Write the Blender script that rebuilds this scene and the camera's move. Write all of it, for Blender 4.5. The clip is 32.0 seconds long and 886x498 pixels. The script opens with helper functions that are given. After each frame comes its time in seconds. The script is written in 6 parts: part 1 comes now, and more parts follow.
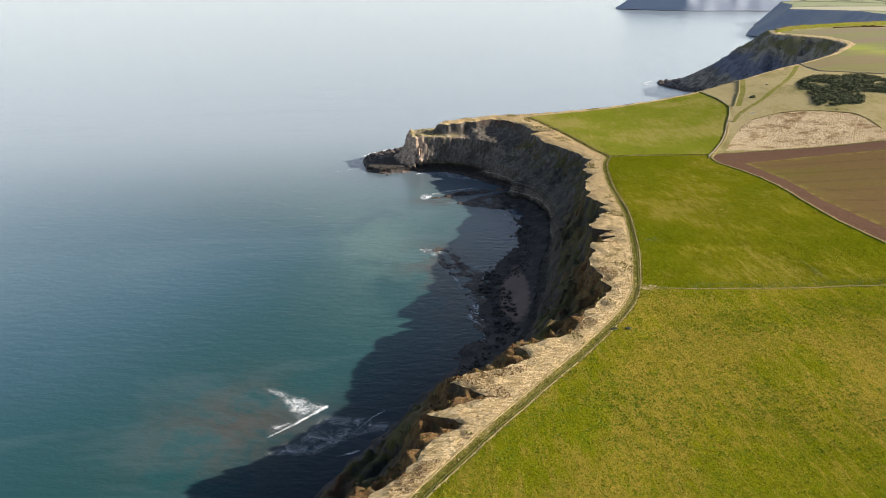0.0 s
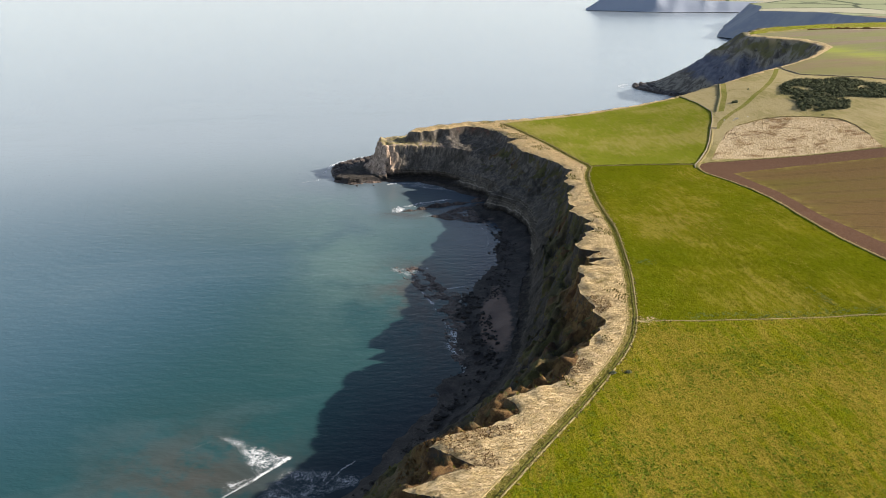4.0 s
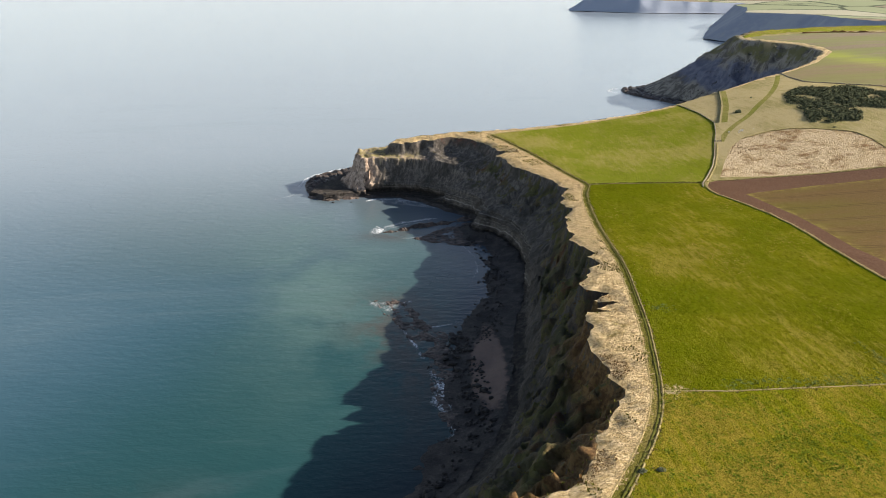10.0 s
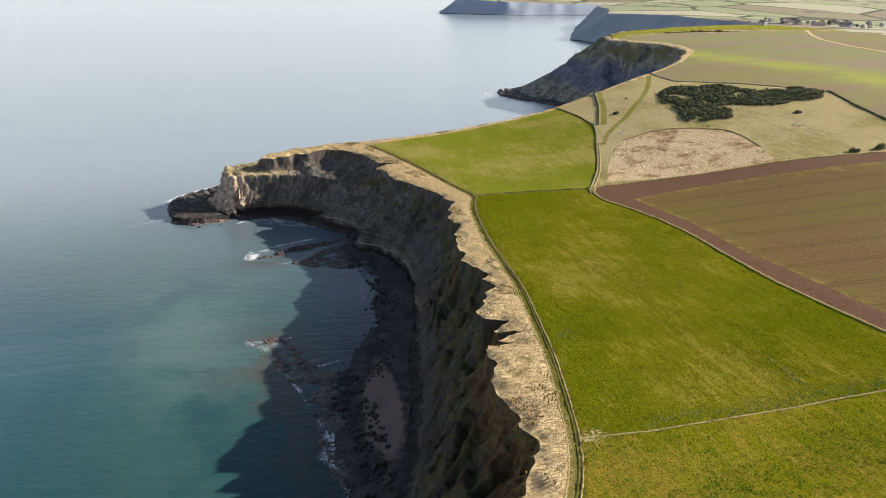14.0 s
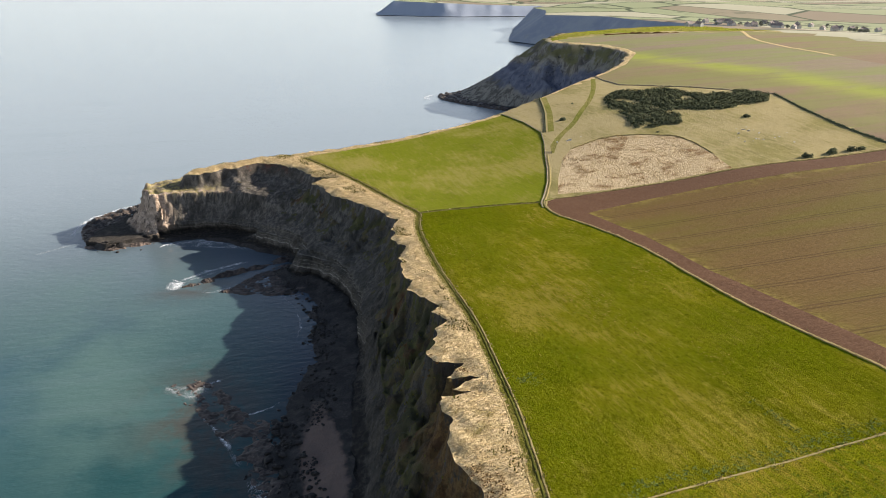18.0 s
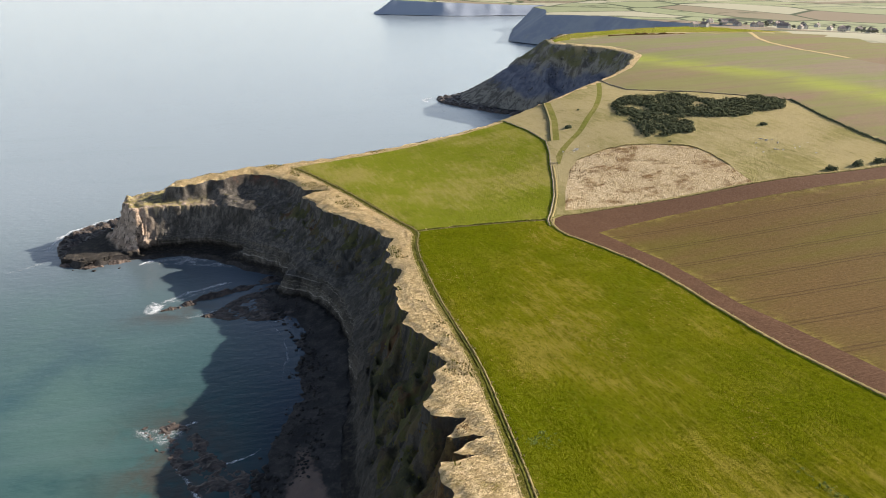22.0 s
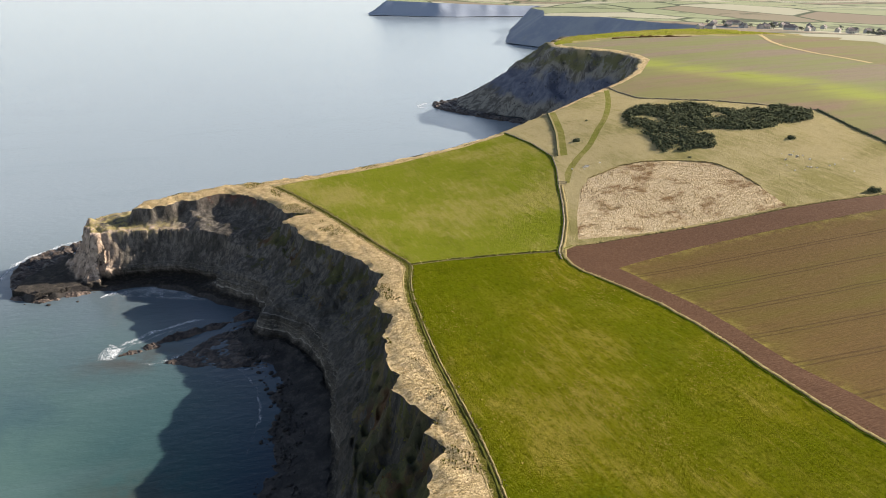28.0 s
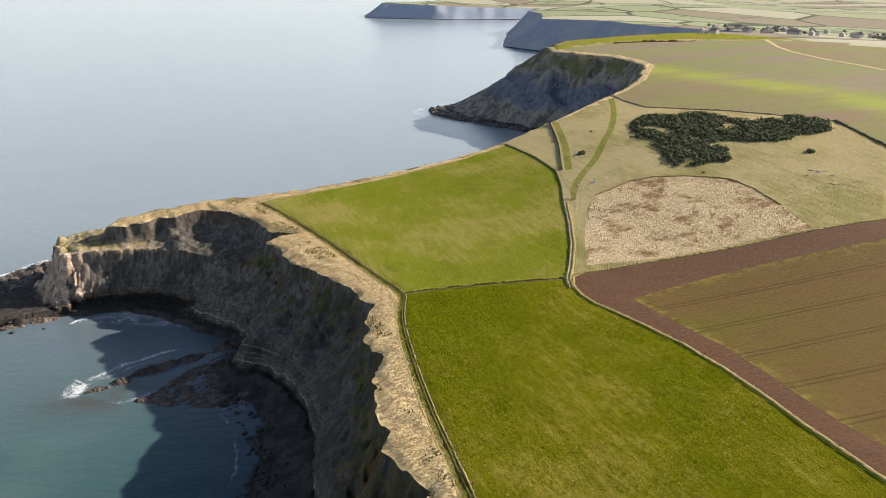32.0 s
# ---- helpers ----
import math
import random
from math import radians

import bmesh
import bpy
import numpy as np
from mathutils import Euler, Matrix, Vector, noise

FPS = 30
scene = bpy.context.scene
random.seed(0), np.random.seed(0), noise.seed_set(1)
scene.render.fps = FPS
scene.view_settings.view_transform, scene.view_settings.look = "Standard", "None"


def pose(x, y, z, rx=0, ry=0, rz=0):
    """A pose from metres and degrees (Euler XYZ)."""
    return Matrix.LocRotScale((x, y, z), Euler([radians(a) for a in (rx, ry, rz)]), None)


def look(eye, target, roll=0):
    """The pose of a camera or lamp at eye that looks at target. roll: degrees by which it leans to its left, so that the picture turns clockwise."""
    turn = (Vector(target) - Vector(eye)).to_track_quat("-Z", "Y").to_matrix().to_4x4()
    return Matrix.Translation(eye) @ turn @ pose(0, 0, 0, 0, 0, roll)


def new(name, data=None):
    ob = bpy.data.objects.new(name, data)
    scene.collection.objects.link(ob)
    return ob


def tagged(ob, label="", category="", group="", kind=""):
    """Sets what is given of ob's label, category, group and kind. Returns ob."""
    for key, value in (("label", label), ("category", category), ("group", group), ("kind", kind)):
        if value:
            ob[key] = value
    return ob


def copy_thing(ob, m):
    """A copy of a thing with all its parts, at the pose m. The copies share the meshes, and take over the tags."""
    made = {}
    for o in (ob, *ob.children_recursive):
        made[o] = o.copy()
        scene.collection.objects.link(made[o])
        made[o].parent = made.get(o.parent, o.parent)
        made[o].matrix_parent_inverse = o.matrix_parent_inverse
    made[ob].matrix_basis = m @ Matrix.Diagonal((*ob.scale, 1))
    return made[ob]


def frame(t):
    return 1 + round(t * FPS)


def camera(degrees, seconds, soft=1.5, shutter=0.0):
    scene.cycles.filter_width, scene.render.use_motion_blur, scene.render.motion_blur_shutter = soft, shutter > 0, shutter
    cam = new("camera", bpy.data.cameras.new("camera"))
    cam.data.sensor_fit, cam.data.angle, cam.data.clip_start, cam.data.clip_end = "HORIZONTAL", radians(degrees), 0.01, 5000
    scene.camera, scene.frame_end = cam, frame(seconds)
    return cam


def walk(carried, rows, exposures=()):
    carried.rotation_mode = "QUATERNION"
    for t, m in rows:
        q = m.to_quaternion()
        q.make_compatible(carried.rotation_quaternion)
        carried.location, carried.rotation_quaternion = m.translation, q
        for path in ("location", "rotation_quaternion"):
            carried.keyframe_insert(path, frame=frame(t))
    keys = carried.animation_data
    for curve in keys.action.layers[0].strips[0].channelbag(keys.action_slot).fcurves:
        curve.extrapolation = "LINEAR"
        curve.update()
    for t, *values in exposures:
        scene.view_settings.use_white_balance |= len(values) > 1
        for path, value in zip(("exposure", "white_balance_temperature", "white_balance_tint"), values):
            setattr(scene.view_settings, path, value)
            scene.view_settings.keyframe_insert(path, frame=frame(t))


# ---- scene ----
cam = camera(63.64, 32.0, soft=0.95)


def aim(x, y, z, tilt, roll, turn):
    """The camera's pose from its place, its tilt up from straight down, its roll and its turn to the left of north."""
    return Matrix.Translation((x, y, z)) @ Euler((0, 0, radians(turn))).to_matrix().to_4x4() @ Euler((radians(tilt), 0, 0)).to_matrix().to_4x4() @ Euler((0, 0, radians(roll))).to_matrix().to_4x4()


PATH = [
    (0, 0.02, -0.01, 132.21, 68.432, -0.593, -0.902),
    (0.5, -0.20, 3.33, 132.13, 68.446, -0.654, -1.686),
    (1, -0.27, 6.53, 132.04, 68.457, -0.622, -1.698),
    (1.5, -0.36, 9.61, 132.02, 68.453, -0.599, -1.712),
    (2, -0.36, 12.55, 132.00, 68.465, -0.572, -1.716),
    (2.5, -0.32, 15.53, 131.97, 68.477, -0.587, -1.724),
    (3, -0.30, 18.54, 131.82, 68.490, -0.556, -3.171),
    (3.5, -0.17, 21.71, 131.60, 68.502, -0.495, -3.187),
    (5.5, 0.07, 35.48, 130.82, 68.460, -0.097, -4.169),
    (6, -0.11, 38.84, 130.80, 68.456, -0.140, -4.652),
    (6.5, -0.17, 41.93, 130.79, 68.430, -0.065, -4.728),
    (7, -0.09, 44.87, 130.82, 68.422, -0.058, -4.767),
    (7.5, 0.10, 47.69, 130.83, 68.426, -0.043, -4.771),
    (8, 0.24, 50.46, 130.92, 68.434, -0.049, -4.764),
    (8.5, 0.38, 53.24, 131.03, 68.433, -0.066, -4.770),
    (9, 0.59, 56.25, 131.23, 68.416, -0.091, -4.782),
    (9.5, 0.82, 59.26, 131.22, 68.424, -0.073, -4.806),
    (10, 1.27, 62.37, 131.03, 68.436, -0.062, -4.805),
    (10.5, 2.00, 65.59, 130.66, 68.466, -0.041, -9.844),
    (11, 2.20, 68.88, 130.27, 68.568, -0.145, -14.568),
    (11.5, 2.48, 72.08, 130.11, 68.588, -0.075, -14.599),
    (12, 2.90, 75.12, 130.02, 68.623, -0.051, -14.617),
    (12.5, 3.32, 78.20, 130.03, 68.632, -0.032, -14.647),
    (13, 3.82, 81.27, 130.08, 68.628, 0.008, -14.666),
    (13.5, 4.47, 84.19, 130.03, 68.628, 0.006, -14.665),
    (14, 5.14, 87.26, 129.99, 68.644, 0.017, -14.676),
    (14.5, 5.96, 90.48, 129.86, 68.645, 0.006, -15.099),
    (15, 6.86, 93.83, 129.51, 68.692, 0.014, -17.932),
    (15.5, 7.50, 97.00, 129.30, 68.750, -0.034, -19.405),
    (17.5, 10.77, 108.77, 129.32, 68.760, 0.076, -19.529),
    (18, 11.74, 111.68, 129.30, 68.762, 0.116, -19.534),
    (18.5, 12.70, 114.66, 129.32, 68.753, 0.133, -19.548),
    (19, 13.63, 117.51, 129.36, 68.738, 0.144, -19.561),
    (19.5, 14.58, 120.43, 129.37, 68.745, 0.121, -19.579),
    (20, 15.64, 123.40, 129.33, 68.737, 0.178, -19.582),
    (20.5, 16.68, 126.30, 129.36, 68.720, 0.157, -19.603),
    (21, 17.61, 129.08, 129.48, 68.699, 0.159, -19.617),
    (21.5, 18.59, 131.64, 129.60, 68.677, 0.169, -19.625),
    (22, 19.66, 134.41, 129.59, 68.668, 0.148, -19.637),
    (22.5, 20.63, 137.58, 129.41, 68.669, 0.146, -19.688),
    (23, 21.61, 140.61, 129.19, 68.665, 0.205, -19.729),
    (23.5, 22.51, 143.55, 129.12, 68.662, 0.188, -19.760),
    (24, 23.42, 146.50, 129.10, 68.641, 0.200, -19.807),
    (24.5, 24.36, 149.49, 129.01, 68.655, 0.182, -19.856),
    (25, 25.47, 152.26, 128.86, 68.694, 0.186, -19.863),
    (25.5, 26.46, 155.04, 128.77, 68.692, 0.173, -19.885),
    (27.5, 30.62, 166.61, 128.66, 68.687, 0.201, -19.998),
    (28, 31.65, 169.47, 128.64, 68.700, 0.195, -20.004),
    (28.5, 32.59, 172.25, 128.58, 68.690, 0.196, -20.055),
    (29, 33.49, 175.04, 128.64, 68.689, 0.173, -20.100),
    (29.5, 34.55, 177.84, 128.76, 68.651, 0.209, -20.123),
    (30, 35.62, 180.70, 128.87, 68.628, 0.251, -20.134),
    (30.5, 36.67, 183.49, 128.96, 68.619, 0.243, -20.157),
    (31, 37.80, 186.24, 128.92, 68.636, 0.236, -20.165),
    (31.5, 38.75, 188.97, 128.68, 68.865, 0.305, -20.208),
    (32, 39.44, 191.45, 128.41, 68.861, 0.408, -20.322),
]
walk(cam, [(t, aim(*row)) for t, *row in PATH])
from mathutils import geometry, kdtree

# ---- sky, sun, exposure ----
HAZE = 0.38
SUN_EL, SUN_AZ = 24.5, 87.5          # degrees above the horizon; degrees from north (+y) towards east (+x)
world = bpy.data.worlds.new("sky")
scene.world = world
world.use_nodes = True
wt = world.node_tree
sky = wt.nodes.new("ShaderNodeTexSky")
sky.sky_type, sky.sun_disc = "NISHITA", False
sky.sun_elevation, sky.sun_rotation = radians(SUN_EL), radians(SUN_AZ)
sky.altitude, sky.air_density, sky.dust_density, sky.ozone_density = 50, 1.0, 1.0, 2.5
wt.nodes["Background"].inputs[1].default_value = 0.055
# bright sea haze that thickens evenly towards the horizon, all the way round
way = wt.nodes.new("ShaderNodeTexCoord")
split = wt.nodes.new("ShaderNodeSeparateXYZ")
wt.links.new(way.outputs["Generated"], split.inputs[0])
rise = wt.nodes.new("ShaderNodeMath")
rise.operation = "MULTIPLY"
wt.links.new(split.outputs[2], rise.inputs[0])
wt.links.new(split.outputs[2], rise.inputs[1])
fall = wt.nodes.new("ShaderNodeMath")
fall.operation = "MULTIPLY"
wt.links.new(rise.outputs[0], fall.inputs[0])
fall.inputs[1].default_value = -8.0
thick = wt.nodes.new("ShaderNodeMath")
thick.operation = "EXPONENT"
wt.links.new(fall.outputs[0], thick.inputs[0])
haze = wt.nodes.new("ShaderNodeBackground")
haze.inputs[0].default_value = (1.0, 0.985, 0.985, 1)
power = wt.nodes.new("ShaderNodeMath")
power.operation = "MULTIPLY"
wt.links.new(thick.outputs[0], power.inputs[0])
power.inputs[1].default_value = HAZE
wt.links.new(power.outputs[0], haze.inputs[1])
both = wt.nodes.new("ShaderNodeAddShader")
wt.links.new(sky.outputs[0], wt.nodes["Background"].inputs[0])
wt.links.new(wt.nodes["Background"].outputs[0], both.inputs[0])
wt.links.new(haze.outputs[0], both.inputs[1])
wt.links.new(both.outputs[0], wt.nodes["World Output"].inputs[0])
sun = new("sun", bpy.data.lights.new("sun", "SUN"))
sun.data.energy, sun.data.angle, sun.data.color = 5.0, radians(0.6), (1.0, 0.91, 0.79)
sun_way = Vector((math.sin(radians(SUN_AZ)) * math.cos(radians(SUN_EL)), math.cos(radians(SUN_AZ)) * math.cos(radians(SUN_EL)), math.sin(radians(SUN_EL))))
sun.matrix_world = look(Vector((300, 300, 300)) + sun_way * 100, (300, 300, 300))
scene.view_settings.exposure = 1.0

# ---- materials ----


class Nodes:
    """A short hand for building one node material."""

    def __init__(self, name, rough=0.9, spec=0.3):
        self.mat = bpy.data.materials.new(name)
        self.mat.use_nodes = True
        self.t = self.mat.node_tree
        self.bsdf = self.t.nodes["Principled BSDF"]
        self.bsdf.inputs["Roughness"].default_value = rough
        self.bsdf.inputs["Specular IOR Level"].default_value = spec
        self.coord = self.add("ShaderNodeTexCoord").outputs["Object"]

    def add(self, kind, **values):
        node = self.t.nodes.new(kind)
        for key, value in values.items():
            if key in ("operation", "data_type", "noise_dimensions", "blend_type", "attribute_name", "feature", "interpolation_type", "wave_type", "bands_direction", "distance"):
                setattr(node, key, value)
        return node

    def put(self, socket, value):
        if isinstance(value, bpy.types.NodeSocket):
            self.t.links.new(value, socket)
        elif isinstance(value, tuple) and len(value) == 3 and socket.type == "RGBA":
            socket.default_value = (*value, 1)
        else:
            socket.default_value = value

    def scaled(self, sx, sy, sz, turn=0.0):
        node = self.add("ShaderNodeMapping")
        self.put(node.inputs["Vector"], self.coord)
        node.inputs["Scale"].default_value = (sx, sy, sz)
        node.inputs["Rotation"].default_value = (0, 0, radians(turn))
        return node.outputs[0]

    def noise(self, scale, detail=4.0, rough=0.55, vector=None, warp=0.0):
        node = self.add("ShaderNodeTexNoise")
        self.put(node.inputs["Vector"], vector or self.coord)
        node.inputs["Scale"].default_value, node.inputs["Detail"].default_value = scale, detail
        node.inputs["Roughness"].default_value, node.inputs["Distortion"].default_value = rough, warp
        return node.outputs["Fac"]

    def cells(self, scale, vector=None, out="Distance", feature="F1"):
        node = self.add("ShaderNodeTexVoronoi", feature=feature)
        self.put(node.inputs["Vector"], vector or self.coord)
        node.inputs["Scale"].default_value = scale
        return node.outputs[out]

    def math(self, operation, a, b=0.0):
        node = self.add("ShaderNodeMath", operation=operation)
        self.put(node.inputs[0], a)
        self.put(node.inputs[1], b)
        return node.outputs[0]

    def step(self, value, low, high):
        node = self.add("ShaderNodeMapRange", interpolation_type="SMOOTHSTEP")
        self.put(node.inputs["Value"], value)
        node.inputs["From Min"].default_value, node.inputs["From Max"].default_value = low, high
        return node.outputs[0]

    def mix(self, fac, a, b):
        node = self.add("ShaderNodeMix", data_type="RGBA")
        self.put(node.inputs[0], fac)
        self.put(node.inputs[6], a)
        self.put(node.inputs[7], b)
        return node.outputs[2]

    def attr(self, name):
        return self.add("ShaderNodeAttribute", attribute_name=name).outputs["Fac"]

    def axis(self, n):
        node = self.add("ShaderNodeSeparateXYZ")
        self.put(node.inputs[0], self.coord)
        return node.outputs[n]

    def island(self):
        return self.add("ShaderNodeNewGeometry").outputs["Random Per Island"]

    def up(self):
        node = self.add("ShaderNodeSeparateXYZ")
        self.put(node.inputs[0], self.add("ShaderNodeNewGeometry").outputs["Normal"])
        return node.outputs[2]

    def color(self, value):
        self.put(self.bsdf.inputs["Base Color"], value)
        return self

    def bump(self, height, dist, strength=1.0):
        node = self.add("ShaderNodeBump")
        self.put(node.inputs["Height"], height)
        node.inputs["Distance"].default_value, node.inputs["Strength"].default_value = dist, strength
        old = self.bsdf.inputs["Normal"].links
        if old:
            self.put(node.inputs["Normal"], old[0].from_socket)
        self.put(self.bsdf.inputs["Normal"], node.outputs[0])
        return self


def grass_material(name, lush, pale, straw, straw_at=0.56, turn=-2.0, streak=0.5, weeds=0.0, grit=1.0):
    """Grazed turf: lush, pale and straw-coloured patches, fine streaks along the drill, and a rough nap."""
    n = Nodes(name, 0.95, 0.0)
    patch = n.noise(0.022, 5, 0.6)
    broad = n.noise(0.06, 6, 0.7, n.scaled(1.0, 0.55, 1.0, turn), 0.4)
    fine = n.noise(0.35, 6, 0.7)
    drill = n.noise(0.45, 6, 0.75, n.scaled(1.0, 0.2, 1.0, turn), 0.3)
    ochre = tuple(0.55 * a + 0.45 * b for a, b in zip(pale, straw))
    c = n.mix(n.step(patch, 0.38, 0.62), lush, pale)
    c = n.mix(n.math("MULTIPLY", n.step(broad, 0.53, 0.66), 0.5 * streak), c, ochre)
    c = n.mix(n.math("MULTIPLY", n.step(broad, 0.46, 0.34), 0.6), c, tuple(0.78 * v for v in lush))
    c = n.mix(n.math("MULTIPLY", n.step(n.math("ADD", n.math("MULTIPLY", patch, 0.55), n.math("MULTIPLY", drill, 0.5)), straw_at - 0.05, straw_at + 0.07), streak), c, straw)
    lines = n.noise(0.75, 5, 0.75, n.scaled(1.0, 0.14, 1.0, turn + 6.0), 0.3)
    nap = n.noise(2.2, 4, 0.7, n.scaled(1.0, 0.3, 1.0, turn))
    c = n.mix(n.math("MULTIPLY", n.step(lines, 0.55, 0.68), 0.5 * streak), c, straw)
    c = n.mix(n.math("MULTIPLY", n.step(lines, 0.46, 0.32), 0.4 * grit), c, tuple(0.65 * v for v in lush))
    c = n.mix(n.math("MULTIPLY", n.step(fine, 0.52, 0.68), 0.5 * grit), c, tuple(0.55 * v for v in lush))
    c = n.mix(n.math("MULTIPLY", n.step(n.noise(1.5, 6, 0.85), 0.54, 0.63), 0.45 * grit), c, ochre)
    c = n.mix(n.math("MULTIPLY", n.step(n.noise(1.1, 6, 0.8, n.scaled(1.3, 0.7, 1, turn)), 0.53, 0.61), 0.6 * grit), c, tuple(0.42 * v for v in lush))
    c = n.mix(n.math("MULTIPLY", n.step(nap, 0.57, 0.66), 0.4 * grit), c, ochre)
    c = n.mix(n.math("MULTIPLY", n.step(nap, 0.45, 0.36), 0.5 * grit), c, tuple(0.55 * v for v in lush))
    if weeds:
        clump = n.math("MULTIPLY", n.step(n.noise(0.10, 5, 0.7), 0.42, 0.60), n.step(n.noise(1.0, 5, 0.75), 0.52, 0.58))
        c = n.mix(n.math("MULTIPLY", clump, weeds), c, (0.075, 0.125, 0.008))
    n.color(c)
    n.bump(n.noise(0.5, 4, 0.6, n.scaled(1.0, 0.35, 1.0, turn)), 0.6, 0.7 * (0.4 + 0.6 * grit))
    n.bump(n.noise(1.6, 6, 0.8), 0.3 + 0.6 * grit, 1.0)
    return n.mat


M = {}
M["pasture_near"] = grass_material("rough_pasture", (0.148, 0.164, 0.005), (0.212, 0.195, 0.010), (0.31, 0.225, 0.04), 0.52, 30.0, 0.75, 0.7, 1.0)
M["pasture_mid"] = grass_material("pasture", (0.110, 0.126, 0.004), (0.160, 0.153, 0.008), (0.31, 0.245, 0.05), 0.575, 10.0, 0.58, 0.0, 0.9)
# Raised by a fifth so that the colour carries mid-distance haze.
M["pasture_far"] = grass_material("pasture_light", (0.165, 0.185, 0.016), (0.225, 0.215, 0.034), (0.32, 0.26, 0.095), 0.54, -20.0, 0.5, 0.0, 0.45)
M["moor"] = grass_material("moor_grass", (0.265, 0.230, 0.092), (0.345, 0.285, 0.135), (0.44, 0.355, 0.195), 0.50, 35.0, 0.6, 0.0, 0.3)
M["track"] = grass_material("mown_track", (0.13, 0.125, 0.022), (0.19, 0.165, 0.042), (0.34, 0.26, 0.10), 0.55, 0.0, 0.5)
M["greenway"] = grass_material("mown_greenway", (0.185, 0.195, 0.040), (0.235, 0.22, 0.06), (0.32, 0.26, 0.11), 0.56, 20.0, 0.6, 0.0, 0.6)


def straw_material(name, light, mid, dark, dark_at):
    """Long dead grass, combed by the wind."""
    n = Nodes(name, 0.95, 0.0)
    comb = n.noise(0.9, 5, 0.7, n.scaled(0.45, 1.3, 1.0, 25), 0.6)
    patch = n.noise(0.07, 7, 0.72, None, 0.4)
    c = n.mix(n.step(comb, 0.36, 0.66), mid, light)
    c = n.mix(n.step(patch, dark_at, dark_at + 0.13), c, dark)
    n.color(c)
    n.bump(comb, 0.8, 0.9)
    n.bump(n.noise(3.0, 4, 0.7, n.scaled(0.5, 1.3, 1.0, 25)), 0.35, 0.9)
    return n.mat


M["dry"] = straw_material("dry_grass", (0.74, 0.57, 0.335), (0.47, 0.345, 0.165), (0.29, 0.225, 0.07), 0.60)
M["rough"] = straw_material("bleached_grass", (0.66, 0.53, 0.35), (0.50, 0.375, 0.22), (0.25, 0.155, 0.078), 0.495)


def soil_material(name, soil, sprout, sprout_amount, rails=0.55):
    """Ploughed soil with drilled rows and a haze of young shoots, and wheel tracks every twenty-four metres."""
    n = Nodes(name, 0.95, 0.1)
    across = n.scaled(1, 1, 1, 95)
    sep = n.add("ShaderNodeSeparateXYZ")
    n.put(sep.inputs[0], across)
    patch = n.noise(0.02, 6, 0.65, n.scaled(0.35, 1.6, 1, -6), 0.3)
    c = n.mix(n.step(n.noise(1.2, 5, 0.7), 0.35, 0.7), soil, tuple(1.35 * v for v in soil))
    amount = n.math("MULTIPLY", n.step(patch, 0.36, 0.60), sprout_amount)
    c = n.mix(amount, c, sprout)
    c = n.mix(n.math("MULTIPLY", n.attr("corn"), n.step(n.noise(0.03, 5, 0.65, n.scaled(0.4, 1.4, 1, -30)), 0.25, 0.55)), c, (0.27, 0.29, 0.05))
    c = n.mix(n.math("MULTIPLY", n.math("MULTIPLY", n.attr("rim"), 0.6), n.step(n.noise(0.25, 5, 0.7), 0.42, 0.58)), c, (0.23, 0.185, 0.035))
    rail = n.math("ABSOLUTE", n.math("SUBTRACT", n.math("FRACT", n.math("DIVIDE", sep.outputs[0], 16.0)), 0.5))
    pair = n.math("ABSOLUTE", n.math("SUBTRACT", rail, 0.055))
    c = n.mix(n.math("MULTIPLY", n.step(pair, 0.030, 0.012), rails if sprout_amount else 0.0), c, tuple(0.55 * v for v in soil))
    n.color(c)
    n.bump(n.noise(0.9, 5, 0.7, n.scaled(0.25, 1.6, 1, -6)), 0.25, 0.8)
    return n.mat


M["soil"] = soil_material("bare_soil", (0.098, 0.050, 0.027), (0.2, 0.17, 0.05), 0.0)
M["crop"] = soil_material("drilled_crop", (0.108, 0.064, 0.019), (0.118, 0.089, 0.014), 0.95)
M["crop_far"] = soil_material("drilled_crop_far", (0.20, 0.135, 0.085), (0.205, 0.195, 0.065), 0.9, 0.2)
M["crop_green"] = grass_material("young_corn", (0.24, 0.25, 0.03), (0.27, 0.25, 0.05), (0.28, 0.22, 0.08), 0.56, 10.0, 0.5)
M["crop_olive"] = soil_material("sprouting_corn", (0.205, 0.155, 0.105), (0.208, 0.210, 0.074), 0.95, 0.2)


